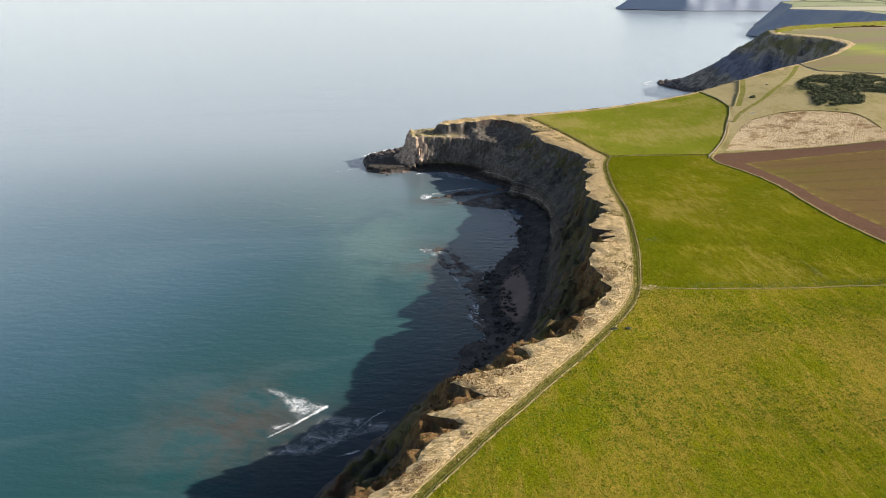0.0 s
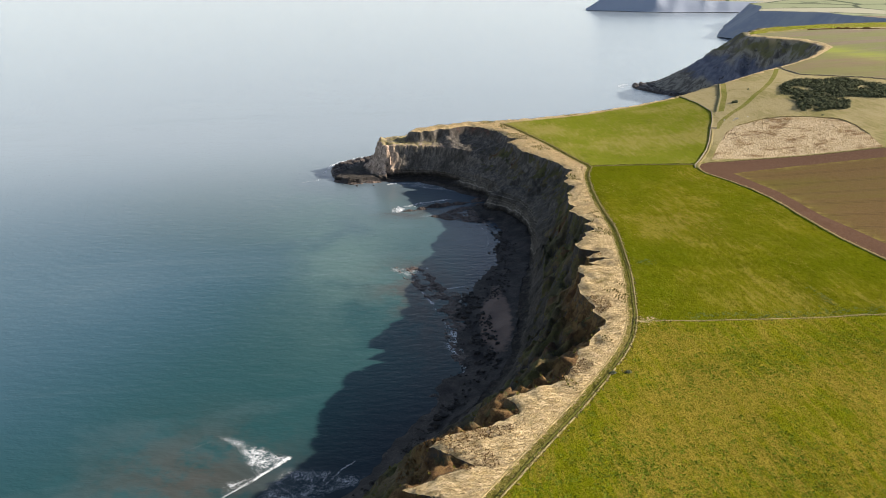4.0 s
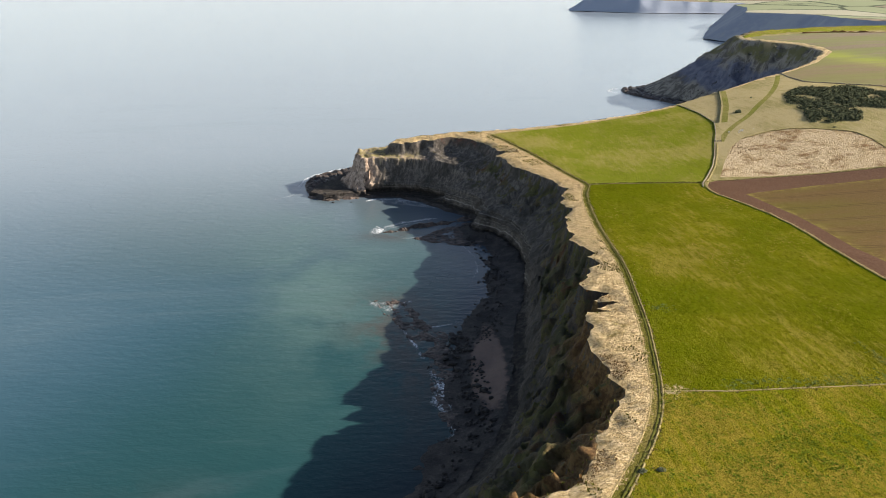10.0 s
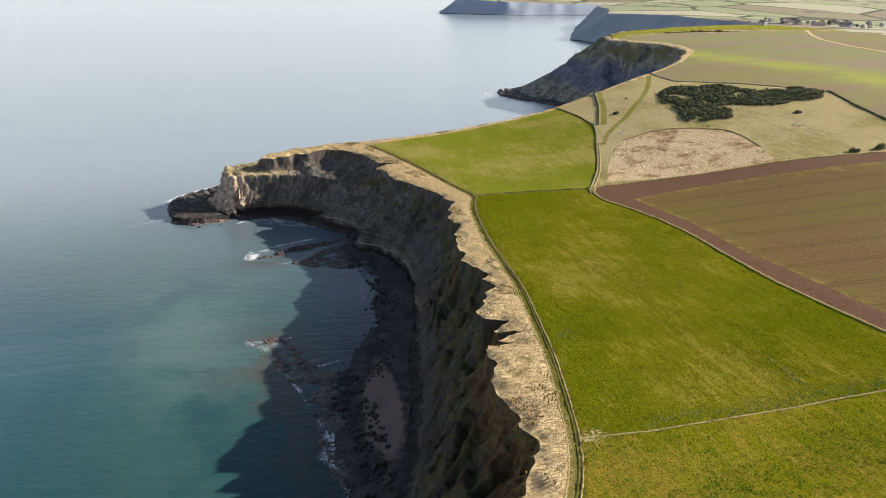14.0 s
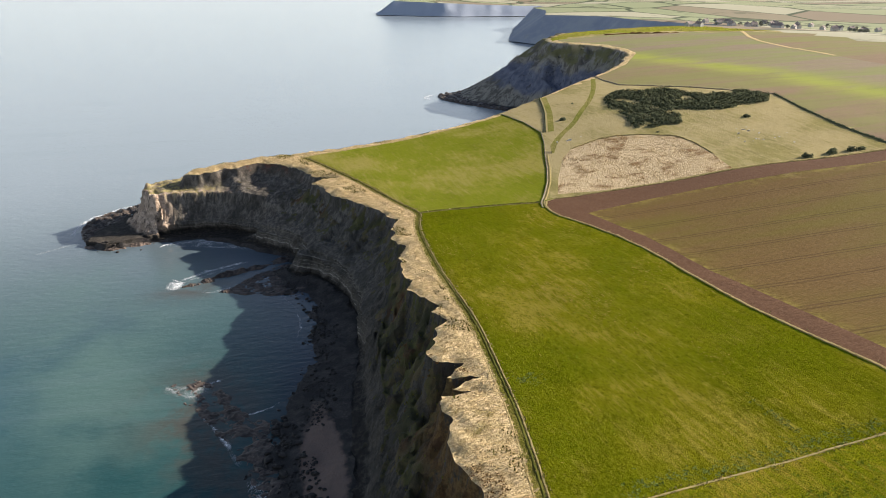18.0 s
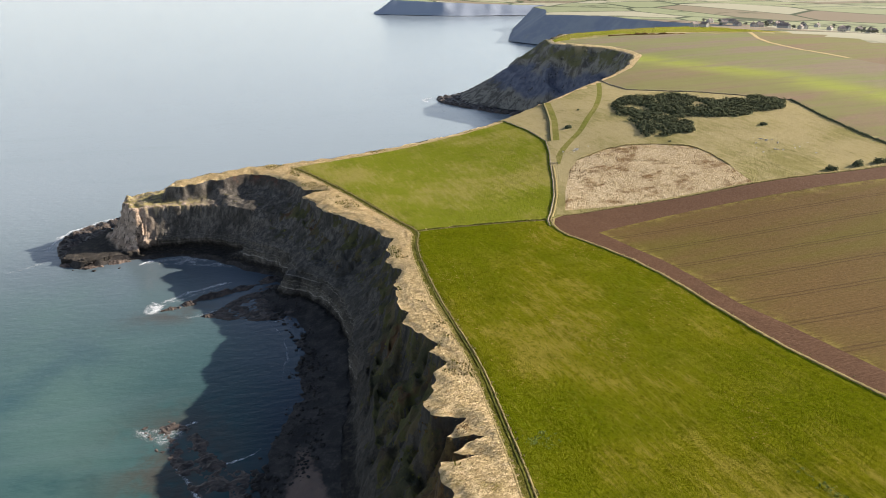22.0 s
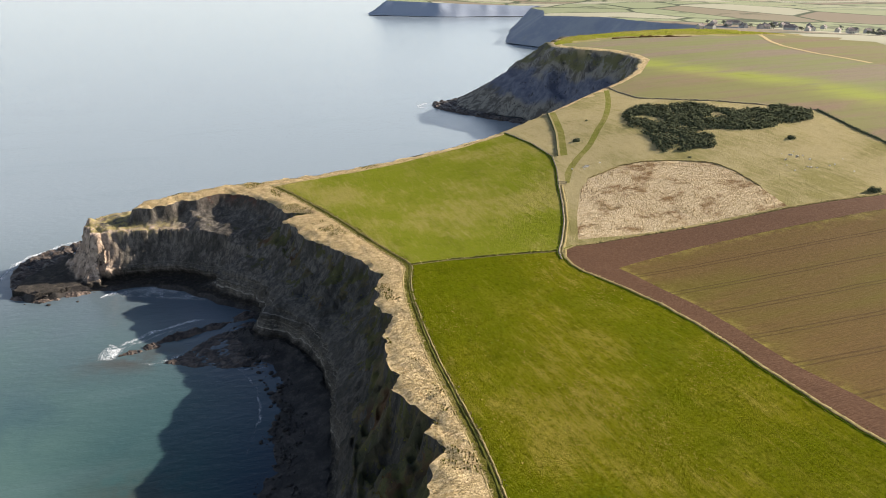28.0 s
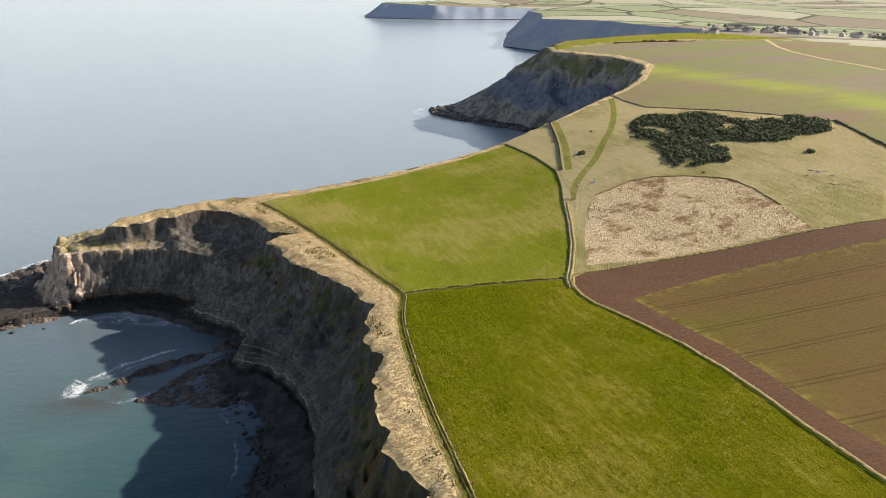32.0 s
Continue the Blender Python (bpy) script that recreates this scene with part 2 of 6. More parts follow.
def cliff_material():
    """Dark shale with paler sandstone bands, scree, and turf where the slope lies back; shade of ribs, hollows and foot
    is painted in.
    """
    n = Nodes("shale_cliff", 0.92, 0.2)
    z = n.axis(2)
    wob = n.noise(0.05, 3, 0.5)
    level = n.math("ADD", z, n.math("MULTIPLY", wob, 3.0))
    v = n.add("ShaderNodeCombineXYZ")
    n.put(v.inputs[2], level)
    bands = n.noise(0.9, 4, 0.75, v.outputs[0])
    streak = n.noise(0.5, 6, 0.75, n.scaled(1, 1, 0.12))
    # Rock steps lighter northwards, brightness put into the colour area by area.
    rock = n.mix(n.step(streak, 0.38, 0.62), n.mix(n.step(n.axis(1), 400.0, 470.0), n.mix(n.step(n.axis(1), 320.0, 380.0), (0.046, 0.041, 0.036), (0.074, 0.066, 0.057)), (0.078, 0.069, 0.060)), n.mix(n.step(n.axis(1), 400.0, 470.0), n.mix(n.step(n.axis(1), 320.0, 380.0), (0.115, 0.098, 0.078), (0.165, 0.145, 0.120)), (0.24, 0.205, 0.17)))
    low = n.step(z, 14.0, 8.0)
    rock = n.mix(n.math("MULTIPLY", low, n.step(bands, 0.46, 0.60)), rock, (0.11, 0.097, 0.08))
    rock = n.mix(n.math("MULTIPLY", low, n.step(n.noise(1.7, 3, 0.7, v.outputs[0]), 0.60, 0.64)), rock, (0.26, 0.235, 0.195))
    rock = n.mix(n.math("MULTIPLY", n.step(n.noise(0.35, 6, 0.7, n.scaled(1, 1, 0.25)), 0.46, 0.7), 0.7), rock, (0.095, 0.08, 0.06))
    rock = n.mix(n.math("MULTIPLY", n.step(n.noise(0.5, 6, 0.8, n.scaled(1, 1, 1.6)), 0.60, 0.68), 0.6), rock, (0.30, 0.265, 0.215))
    rock = n.mix(n.math("MULTIPLY", n.step(n.noise(1.6, 5, 0.8), 0.55, 0.64), 0.35), rock, (0.22, 0.185, 0.145))
    rock = n.mix(n.math("MULTIPLY", n.step(n.noise(0.9, 6, 0.8, n.scaled(1, 1, 0.3)), 0.53, 0.62), 0.6), rock, (0.05, 0.044, 0.038))
    russet = n.noise(0.06, 4, 0.6)
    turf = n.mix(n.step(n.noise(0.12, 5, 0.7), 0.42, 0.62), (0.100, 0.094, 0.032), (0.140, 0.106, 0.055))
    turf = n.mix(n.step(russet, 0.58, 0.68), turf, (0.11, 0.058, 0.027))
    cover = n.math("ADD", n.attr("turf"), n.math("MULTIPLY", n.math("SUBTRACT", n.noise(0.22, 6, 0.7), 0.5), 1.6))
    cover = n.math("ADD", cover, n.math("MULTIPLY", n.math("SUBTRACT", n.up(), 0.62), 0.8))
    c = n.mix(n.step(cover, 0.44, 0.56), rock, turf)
    c = n.mix(n.math("MULTIPLY", n.step(n.noise(0.5, 7, 0.8, n.scaled(1, 1, 0.5), 0.8), 0.53, 0.64), 0.6), c, (0.034, 0.030, 0.026))
    c = n.mix(n.math("MULTIPLY", n.step(n.noise(0.09, 5, 0.65, n.scaled(1, 1, 0.6), 0.5), 0.46, 0.60), 0.55), c, (0.040, 0.036, 0.030))
    seam = n.math("MULTIPLY", n.step(n.noise(0.5, 4, 0.85, v.outputs[0]), 0.50, 0.58), n.step(n.noise(0.7, 5, 0.75, n.scaled(1, 1, 0.4)), 0.34, 0.52))
    c = n.mix(n.math("MULTIPLY", n.attr("hem"), n.math("MULTIPLY", seam, n.step(n.noise(0.12, 5, 0.7), 0.34, 0.5))), c, (0.33, 0.30, 0.26))
    c = n.mix(n.math("MULTIPLY", n.attr("russet"), n.step(n.noise(0.3, 6, 0.7), 0.36, 0.5)), c, n.mix(n.step(n.noise(0.45, 5, 0.7), 0.4, 0.6), (0.10, 0.052, 0.020), (0.21, 0.122, 0.046)))
    # Pale rock of the point; part of its sunlit brightness is in the colour.
    c = n.mix(n.attr("pale"), c, n.mix(n.step(n.noise(0.3, 5, 0.7), 0.4, 0.65), (0.36, 0.26, 0.19), (0.66, 0.50, 0.38)))
    c = n.mix(n.math("MULTIPLY", n.attr("pale"), n.step(n.noise(0.55, 7, 0.8, n.scaled(1, 1, 0.6), 0.6), 0.52, 0.60)), c, (0.09, 0.07, 0.055))
    c = n.mix(n.math("MULTIPLY", n.attr("grassy"), n.step(n.noise(0.25, 6, 0.7), 0.40, 0.55)), c, (0.30, 0.245, 0.105))
    c = n.mix(n.math("MULTIPLY", n.attr("rusty"), n.step(n.noise(0.2, 6, 0.7), 0.34, 0.5)), c, n.mix(n.step(n.noise(0.12, 5, 0.7), 0.5, 0.6), (0.075, 0.058, 0.045), (0.15, 0.068, 0.042)))
    c = n.mix(n.attr("straw"), c, n.mix(n.step(n.noise(0.9, 5, 0.7), 0.38, 0.65), (0.34, 0.25, 0.13), (0.50, 0.39, 0.23)))
    # Near-black foot: shade of the undercut painted in, along with wet rock.
    foot_shade = n.math("ADD", z, n.math("MULTIPLY", n.math("SUBTRACT", n.noise(0.15, 5, 0.7), 0.5), 4.0))
    c = n.mix(n.math("MULTIPLY", n.step(foot_shade, 4.6, 2.8), n.math("SUBTRACT", 1.0, n.attr("pale"))), c, n.mix(n.step(n.noise(0.6, 6, 0.75), 0.45, 0.65), (0.026, 0.023, 0.020), (0.062, 0.052, 0.042)))
    n.color(c)
    n.bump(n.noise(0.55, 7, 0.7, n.scaled(1, 1, 0.45)), 1.0, 0.9)
    n.bump(bands, 0.5, 0.5)
    n.bump(n.noise(2.5, 4, 0.7), 0.25, 0.9)
    return n.mat


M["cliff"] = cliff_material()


def slate_material():
    """The next headland: rock set lighter and bluer than the near cliff, a blue band at mid height, brown screes and
    tan ledges.
    """
    n = Nodes("bluish_rock", 0.93, 0.2)
    z = n.axis(2)
    groove = n.noise(0.09, 7, 0.75, n.scaled(1, 1, 0.25), 0.5)
    c = n.mix(n.step(groove, 0.44, 0.56), (0.135, 0.118, 0.098), (0.32, 0.285, 0.23))
    level = n.math("ADD", z, n.math("MULTIPLY", n.math("SUBTRACT", n.noise(0.014, 5, 0.6), 0.5), 60.0))
    blue = n.math("MULTIPLY", n.step(level, 12.0, 18.0), n.step(level, 40.0, 33.0))
    c = n.mix(n.math("MULTIPLY", blue, 0.85), c, n.mix(n.step(n.noise(0.15, 6, 0.7), 0.4, 0.62), (0.115, 0.125, 0.180), (0.20, 0.21, 0.26)))
    c = n.mix(n.math("MULTIPLY", n.step(level, 38.0, 48.0), n.step(n.noise(0.06, 6, 0.7), 0.42, 0.56)), c, (0.17, 0.155, 0.07))
    c = n.mix(n.math("MULTIPLY", n.step(n.noise(0.16, 7, 0.8), 0.56, 0.64), 0.8), c, (0.05, 0.045, 0.04))
    c = n.mix(n.attr("straw"), c, (0.44, 0.34, 0.20))
    n.color(c)
    n.bump(n.noise(0.12, 7, 0.75), 3.0, 0.9)
    return n.mat


M["slate"] = slate_material()


def beach_material():
    """Wet dark shingle and rock pavement with a tongue of pinkish sand."""
    n = Nodes("wet_shore", 0.65, 0.2)
    stones = n.cells(0.9, n.scaled(1, 1, 1), "Distance")
    c = n.mix(n.step(n.noise(0.15, 6, 0.7), 0.42, 0.6), (0.026, 0.023, 0.021), (0.078, 0.064, 0.056))
    c = n.mix(n.math("MULTIPLY", n.step(stones, 0.2, 0.5), 0.5), c, (0.024, 0.022, 0.020))
    sand = n.math("ADD", n.attr("sand"), n.math("MULTIPLY", n.math("SUBTRACT", n.noise(0.2, 5, 0.65), 0.5), 0.7))
    c = n.mix(n.step(sand, 0.35, 0.6), c, n.mix(n.noise(0.5, 4), (0.25, 0.16, 0.118), (0.16, 0.117, 0.094)))
    n.color(c)
    n.bump(n.noise(0.7, 6, 0.75), 0.5, 0.8)
    return n.mat


M["beach"] = beach_material()


def sea_material():
    """Turbid inshore water: blue offshore, teal and milky green near the land, brown over the drowned ledges. Cliff
    shadow inshore, glare and haze far out are painted in.
    """
    n = Nodes("sea_water", 0.17, 0.5)
    n.bsdf.inputs["IOR"].default_value = 1.333
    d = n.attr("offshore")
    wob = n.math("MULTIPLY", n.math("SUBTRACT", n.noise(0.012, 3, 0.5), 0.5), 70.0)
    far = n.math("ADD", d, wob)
    # Inshore tones paint the water as it looks in cliff shadow: grey, then navy.
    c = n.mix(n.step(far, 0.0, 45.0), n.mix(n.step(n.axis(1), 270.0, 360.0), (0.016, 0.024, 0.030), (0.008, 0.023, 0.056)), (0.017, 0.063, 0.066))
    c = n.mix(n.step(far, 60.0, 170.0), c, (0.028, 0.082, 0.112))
    # Glare and haze painted in: water pales far offshore and to the north.
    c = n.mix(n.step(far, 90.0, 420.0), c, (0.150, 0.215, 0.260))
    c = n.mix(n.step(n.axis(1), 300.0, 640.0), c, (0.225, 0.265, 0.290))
    milky = n.math("MULTIPLY", n.attr("milky"), n.step(n.noise(0.02, 5, 0.6), 0.3, 0.6))
    c = n.mix(n.math("MULTIPLY", milky, 0.8), c, (0.088, 0.150, 0.135))
    ledge = n.math("MULTIPLY", n.attr("ledge"), n.step(n.noise(0.06, 6, 0.7), 0.36, 0.58))
    c = n.mix(n.math("MULTIPLY", ledge, 0.8), c, (0.072, 0.060, 0.047))
    streaks = n.noise(0.02, 6, 0.7, n.scaled(0.3, 1.0, 1, 20), 0.8)
    c = n.mix(n.math("MULTIPLY", n.step(streaks, 0.52, 0.64), 0.12), c, (0.14, 0.19, 0.21))
    n.color(c)
    swell = n.noise(0.055, 3, 0.5, n.scaled(0.35, 1.0, 1, 20))
    chop = n.noise(0.35, 4, 0.6, n.scaled(0.45, 1.0, 1, 25))
    n.bump(swell, 1.2, 0.10)
    n.bump(chop, 0.32, 0.6)
    n.bump(n.noise(1.1, 3, 0.6, n.scaled(0.5, 1.0, 1, 25)), 0.08, 0.7)
    return n.mat


M["sea"] = sea_material()


def plain(name, dark, light, scale, rough=0.9, relief=0.05, island=False):
    n = Nodes(name, rough, 0.0 if island else 0.2)
    f = n.noise(scale, 5, 0.65)
    c = n.mix(n.step(f, 0.35, 0.65), dark, light)
    if island:
        c = n.mix(n.island(), c, n.mix(n.island(), tuple(0.7 * v for v in dark), tuple(min(0.8, 1.15 * v) for v in light)))
    n.color(c)
    n.bump(f, relief, 0.8)
    return n.mat


M["gorse"] = plain("gorse_leaf", (0.062, 0.070, 0.038), (0.135, 0.142, 0.080), 0.6, 0.9, 0.1, True)
M["rush"] = plain("rush_leaf", (0.085, 0.120, 0.026), (0.14, 0.17, 0.045), 0.4, 0.9, 0.05, True)
M["weed"] = plain("weed_leaf", (0.085, 0.125, 0.008), (0.150, 0.185, 0.018), 0.4, 0.9, 0.05, True)
M["straw_tuft"] = plain("straw_tuft", (0.45, 0.335, 0.17), (0.64, 0.49, 0.27), 0.3, 0.95, 0.05, True)
M["pasture_straw"] = plain("pasture_straw", (0.21, 0.165, 0.03), (0.34, 0.26, 0.07), 0.3, 0.95, 0.05, True)
M["bank"] = plain("bank_grass", (0.20, 0.165, 0.058), (0.38, 0.30, 0.145), 0.6, 0.95, 0.2, True)
M["near_tuft"] = plain("near_tuft", (0.12, 0.14, 0.008), (0.215, 0.20, 0.02), 0.3, 0.95, 0.05, True)
# Dark colour for the strip that imitates the bank's shadow.
M["path_shade"] = plain("path_shade", (0.075, 0.080, 0.016), (0.13, 0.125, 0.03), 0.5, 0.95, 0.1, True)
M["bracken"] = plain("dead_bracken", (0.12, 0.065, 0.026), (0.20, 0.118, 0.048), 0.3, 0.95, 0.05, True)
M["turf_tuft"] = plain("turf_tuft", (0.115, 0.12, 0.02), (0.20, 0.18, 0.045), 0.3, 0.95, 0.05, True)
M["boulder"] = plain("wet_boulder", (0.014, 0.012, 0.011), (0.050, 0.043, 0.037), 0.8, 0.6, 0.2)
M["reef"] = plain("reef_rock", (0.034, 0.028, 0.025), (0.115, 0.088, 0.072), 0.35, 0.5, 0.4)
M["ledge_rock"] = plain("ledge_rock", (0.07, 0.055, 0.047), (0.20, 0.15, 0.12), 0.3, 0.8, 0.4)
M["wall_stone"] = plain("wall_stone", (0.14, 0.115, 0.08), (0.34, 0.28, 0.19), 1.5, 0.9, 0.1)
M["timber"] = plain("weathered_timber", (0.16, 0.14, 0.11), (0.28, 0.25, 0.21), 3.0, 0.9, 0.02)
# Leaf colour lightened and greyed, distance haze painted in.
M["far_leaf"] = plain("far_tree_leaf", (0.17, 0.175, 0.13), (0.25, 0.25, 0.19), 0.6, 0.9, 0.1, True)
M["house_wall"] = plain("house_wall", (0.44, 0.41, 0.38), (0.60, 0.57, 0.53), 0.3)
M["house_roof"] = plain("house_roof", (0.24, 0.20, 0.18), (0.36, 0.29, 0.26), 0.3)
M["pane"] = plain("window_pane", (0.03, 0.035, 0.04), (0.05, 0.055, 0.06), 0.3, 0.2)


def far_land_material():
    """Distant farmland: a patchwork of green, straw and plough with dark hedges, greyed to paint in haze."""
    n = Nodes("far_farmland", 0.95, 0.1)
    v = n.scaled(1, 0.6, 1, 20)
    cell = n.cells(0.006, v, "Color")
    sep = n.add("ShaderNodeSeparateColor")
    n.put(sep.inputs[0], cell)
    # Field colours are greyed to carry the haze of distance.
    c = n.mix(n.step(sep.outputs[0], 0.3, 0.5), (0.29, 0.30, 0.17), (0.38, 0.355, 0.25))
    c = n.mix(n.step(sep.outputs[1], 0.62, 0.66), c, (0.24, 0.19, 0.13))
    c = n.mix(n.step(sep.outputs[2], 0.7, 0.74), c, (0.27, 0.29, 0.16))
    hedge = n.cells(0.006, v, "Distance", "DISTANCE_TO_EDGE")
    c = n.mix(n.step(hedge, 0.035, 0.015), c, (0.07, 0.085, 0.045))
    c = n.mix(n.math("MULTIPLY", n.step(n.noise(0.01, 6, 0.7), 0.55, 0.65), 0.8), c, (0.09, 0.10, 0.06))
    n.color(c)
    return n.mat


M["far_land"] = far_land_material()


def far_cliff_material():
    n = Nodes("far_cliff", 0.95, 0.1)
    # Distance haze is painted into these blue-grey rock colours.
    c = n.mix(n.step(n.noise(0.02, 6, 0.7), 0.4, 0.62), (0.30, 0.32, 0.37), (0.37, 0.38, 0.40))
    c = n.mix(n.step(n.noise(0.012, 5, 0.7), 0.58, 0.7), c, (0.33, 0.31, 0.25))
    # Past y 1700 the painted haze turns paler and bluer.
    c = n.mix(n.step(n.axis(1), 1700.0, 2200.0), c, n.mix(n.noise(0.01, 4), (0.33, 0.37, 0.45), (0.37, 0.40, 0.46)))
    n.color(c)
    n.bump(n.noise(0.05, 5, 0.7), 4, 0.2)
    return n.mat


M["far_cliff"] = far_cliff_material()


def foam_material():
    """Sea foam broken into flecks and threads."""
    n = Nodes("sea_foam", 0.6, 0.3)
    n.bsdf.inputs["Base Color"].default_value = (0.8, 0.82, 0.83, 1)
    thread = n.math("MULTIPLY", n.math("ABSOLUTE", n.math("SUBTRACT", n.noise(1.0, 5, 0.62, n.scaled(0.75, 1.3, 1, 30), 1.2), 0.5)), 8.5)
    clumps = n.step(n.noise(0.17, 4, 0.6), 0.34, 0.62)
    cover = n.math("MULTIPLY", n.attr("foam"), n.math("ADD", n.math("MULTIPLY", clumps, 0.75), 0.35))
    cover = n.math("ADD", cover, n.math("MULTIPLY", n.math("SUBTRACT", n.noise(5.0, 3, 0.7), 0.5), n.math("MULTIPLY", n.step(n.attr("foam"), 0.0, 0.3), 0.5)))
    alpha = n.math("MULTIPLY", n.step(n.math("SUBTRACT", cover, thread), -0.05, 0.38), n.step(n.attr("foam"), 0.0, 0.12))
    n.put(n.bsdf.inputs["Alpha"], alpha)
    return n.mat


M["foam"] = foam_material()

# ---- plan ----
# Cliff edge and foot, walking north along the coast with the sea on the left.
LIP_SOUTH = [(-110, -400), (-100, -60), (-80, 0), (-55, 45), (-30, 85), (-8, 112), (1, 124), (6, 128), (-2, 133), (12, 139), (3, 145), (25, 156), (21, 162), (35, 167), (42, 179), (49, 190), (56, 203)]
LIP_COVE = [(55, 216), (55, 229), (58.5, 240), (59.5, 247), (68, 245.5), (63, 250), (70.5, 252.5), (63, 256), (70, 260), (64, 264.5), (64, 270), (67.5, 277), (70, 281), (74.5, 286.5), (72.5, 294), (75, 300), (74, 307), (71.5, 314), (74.5, 320), (74, 330), (77.5, 340), (78, 348), (82, 356), (81.5, 366), (83.5, 375), (85, 383), (91, 390), (87.5, 396), (87, 404), (83, 412), (77.5, 423), (71.5, 433), (68.5, 441), (69, 449), (66, 460)]
LIP_HEAD = [(76, 465), (68, 469), (63, 486), (54, 503), (44, 509), (34, 506), (23, 508), (11, 504), (5, 507), (10, 515), (23, 519), (44, 521), (65, 518), (93, 516), (113, 518), (142, 521), (163, 523), (197, 531)]
LIP_NORTH = [(235, 548), (291, 580), (311, 593), (341, 618), (386, 672), (394, 700), (394, 735), (380, 765), (372, 790), (385, 820), (408, 846), (425, 858), (470, 866), (600, 900), (720, 950), (800, 1003), (740, 1053), (715, 1095), (712, 1168), (750, 1300), (715, 1390), (695, 1440), (760, 1560)]
LIP_FAR = [(800, 1650), (830, 1760), (1040, 1960), (1140, 2130), (1090, 2260), (800, 2320), (660, 2420), (700, 2520), (930, 2760), (1530, 3260), (2500, 4700)]
TOE_SOUTH = [(-160, -400), (-140, -60), (-114, 10), (-86, 60), (-56, 110), (-28, 150), (-13, 175), (-4, 187), (9, 203), (21, 218), (31, 233), (37.5, 250), (41.5, 267), (45, 285), (50, 306), (56, 326), (61, 345), (65, 364), (64, 384), (60, 399), (54, 408), (46, 412.5), (46, 420), (54, 426), (55, 433), (49, 441), (43, 447), (37, 454), (29, 464), (18, 475), (9, 481), (-4, 483), (-19, 484)]
TOE_NORTH = [(-35, 480), (-45, 487), (-42, 500), (-25, 525), (0, 541), (30, 548), (60, 545), (110, 546), (165, 552), (195, 560), (225, 576), (280, 608), (300, 624), (325, 654), (345, 690), (342, 735), (329, 761), (302, 803), (291, 845), (308, 888), (370, 925), (500, 935), (620, 955), (710, 990), (740, 1010), (690, 1045), (655, 1095), (655, 1168), (690, 1290), (650, 1360), (625, 1452), (690, 1590)]
TOE_FAR = [(740, 1690), (800, 1800), (1000, 2000), (1080, 2130), (1049, 2208), (774, 2274), (603, 2412), (640, 2560), (900, 2830), (1500, 3330), (2460, 4770)]
BENCH_LIP = [(69, 456), (60, 461), (54, 465), (48, 471), (40, 479), (30, 488), (20, 494.5), (11, 496), (2, 495.5), (-6, 497), (-12, 499), (-15, 505), (-17, 513), (-15, 519), (-6, 527), (15, 533), (40, 534), (65, 529), (93, 516)]
EAST = [(4900, 4700), (4900, -400)]
PATH_LINE = [(-95, -400), (-85, -60), (-65, 0), (-40, 50), (-15, 90), (10, 123), (18, 133), (28, 146), (37, 157), (47, 171), (57, 186), (63, 200), (67, 215), (72, 234), (77, 259), (81, 280), (83, 300), (85.5, 325), (89, 350), (93, 372), (97, 385), (100.5, 393), (95, 413), (86, 450), (78, 478), (68, 506)]


def rounded(line, times=2):
    """Corners cut twice, as feet and wheels do."""
    for _ in range(times):
        line = [line[0]] + [(a[0] * k + b[0] * (1 - k), a[1] * k + b[1] * (1 - k)) for a, b in zip(line[:-1], line[1:]) for k in (0.75, 0.25)] + [line[-1]]
    return line


PATH_LINE = rounded(PATH_LINE)
NORTH_TRACK = [(68, 506), (93, 508), (113, 510), (142, 514), (165, 517), (196, 524)]
PLOUGH_WEST = [(175, -400), (172, 0), (170, 100), (166, 200), (163, 222), (160.5, 234), (158.5, 246), (157, 257), (156.5, 268), (156.6, 285), (157.6, 298), (158, 311), (157.3, 325), (155.3, 337), (152.8, 350), (150.7, 359), (150.2, 366), (151.6, 373.5), (155, 379.5), (160, 381)]
PLOUGH_NORTH = [(160, 381), (184, 378), (216, 373), (247, 370), (293, 364), (335, 360), (420, 350), (520, 320)]
PLOUGH_INNER = [(175, 200), (171.5, 226), (168.2, 249.7), (166.3, 267), (164.2, 283), (164.6, 295), (165.7, 308), (165.8, 321), (164, 334), (162.8, 348), (162, 356), (173, 357.5), (193, 358.4), (218, 357.4), (243, 355.6), (270, 353.5), (340, 346), (420, 336)]
MID_WALL = [(149.5, 372), (152, 379), (157.5, 387), (168, 404), (177, 422), (185, 440), (193, 457), (199, 473), (200, 497), (198, 526)]
LANE_EAST = [(154, 379.5), (162, 386), (172, 406), (181, 425), (189, 441), (196, 456), (202, 472)]
LOW_WALL = [(64, 200), (79, 198.5), (100, 199), (123, 199), (150, 199), (167, 200)]
FIELD_BANK = [(101.5, 393), (115, 391), (133, 386), (152, 380)]
MOOR_FENCE = [(202, 472), (218, 505), (234, 545)]
MOOR_TRACK = [(189, 441), (197, 453), (208, 464), (221, 475), (236, 493), (250, 508), (272, 540), (290, 572)]
GORSE_TRACK = [(295, 581), (292, 560), (291, 538), (306, 520), (322, 504), (338, 484), (354, 464)]
EAST_WALL = [(354, 464), (344, 430), (339, 403), (336, 362)]
CORN_EDGE = [(378, 655), (386, 593), (398, 543), (407, 480), (430, 400), (460, 335)]
FAR_LANE = [(578, 754), (545, 705), (532, 677), (519, 630), (511, 568), (508, 480), (520, 320)]
CREST = [(408, 800), (440, 803), (470, 797), (515, 778), (578, 754), (700, 700), (900, 640)]
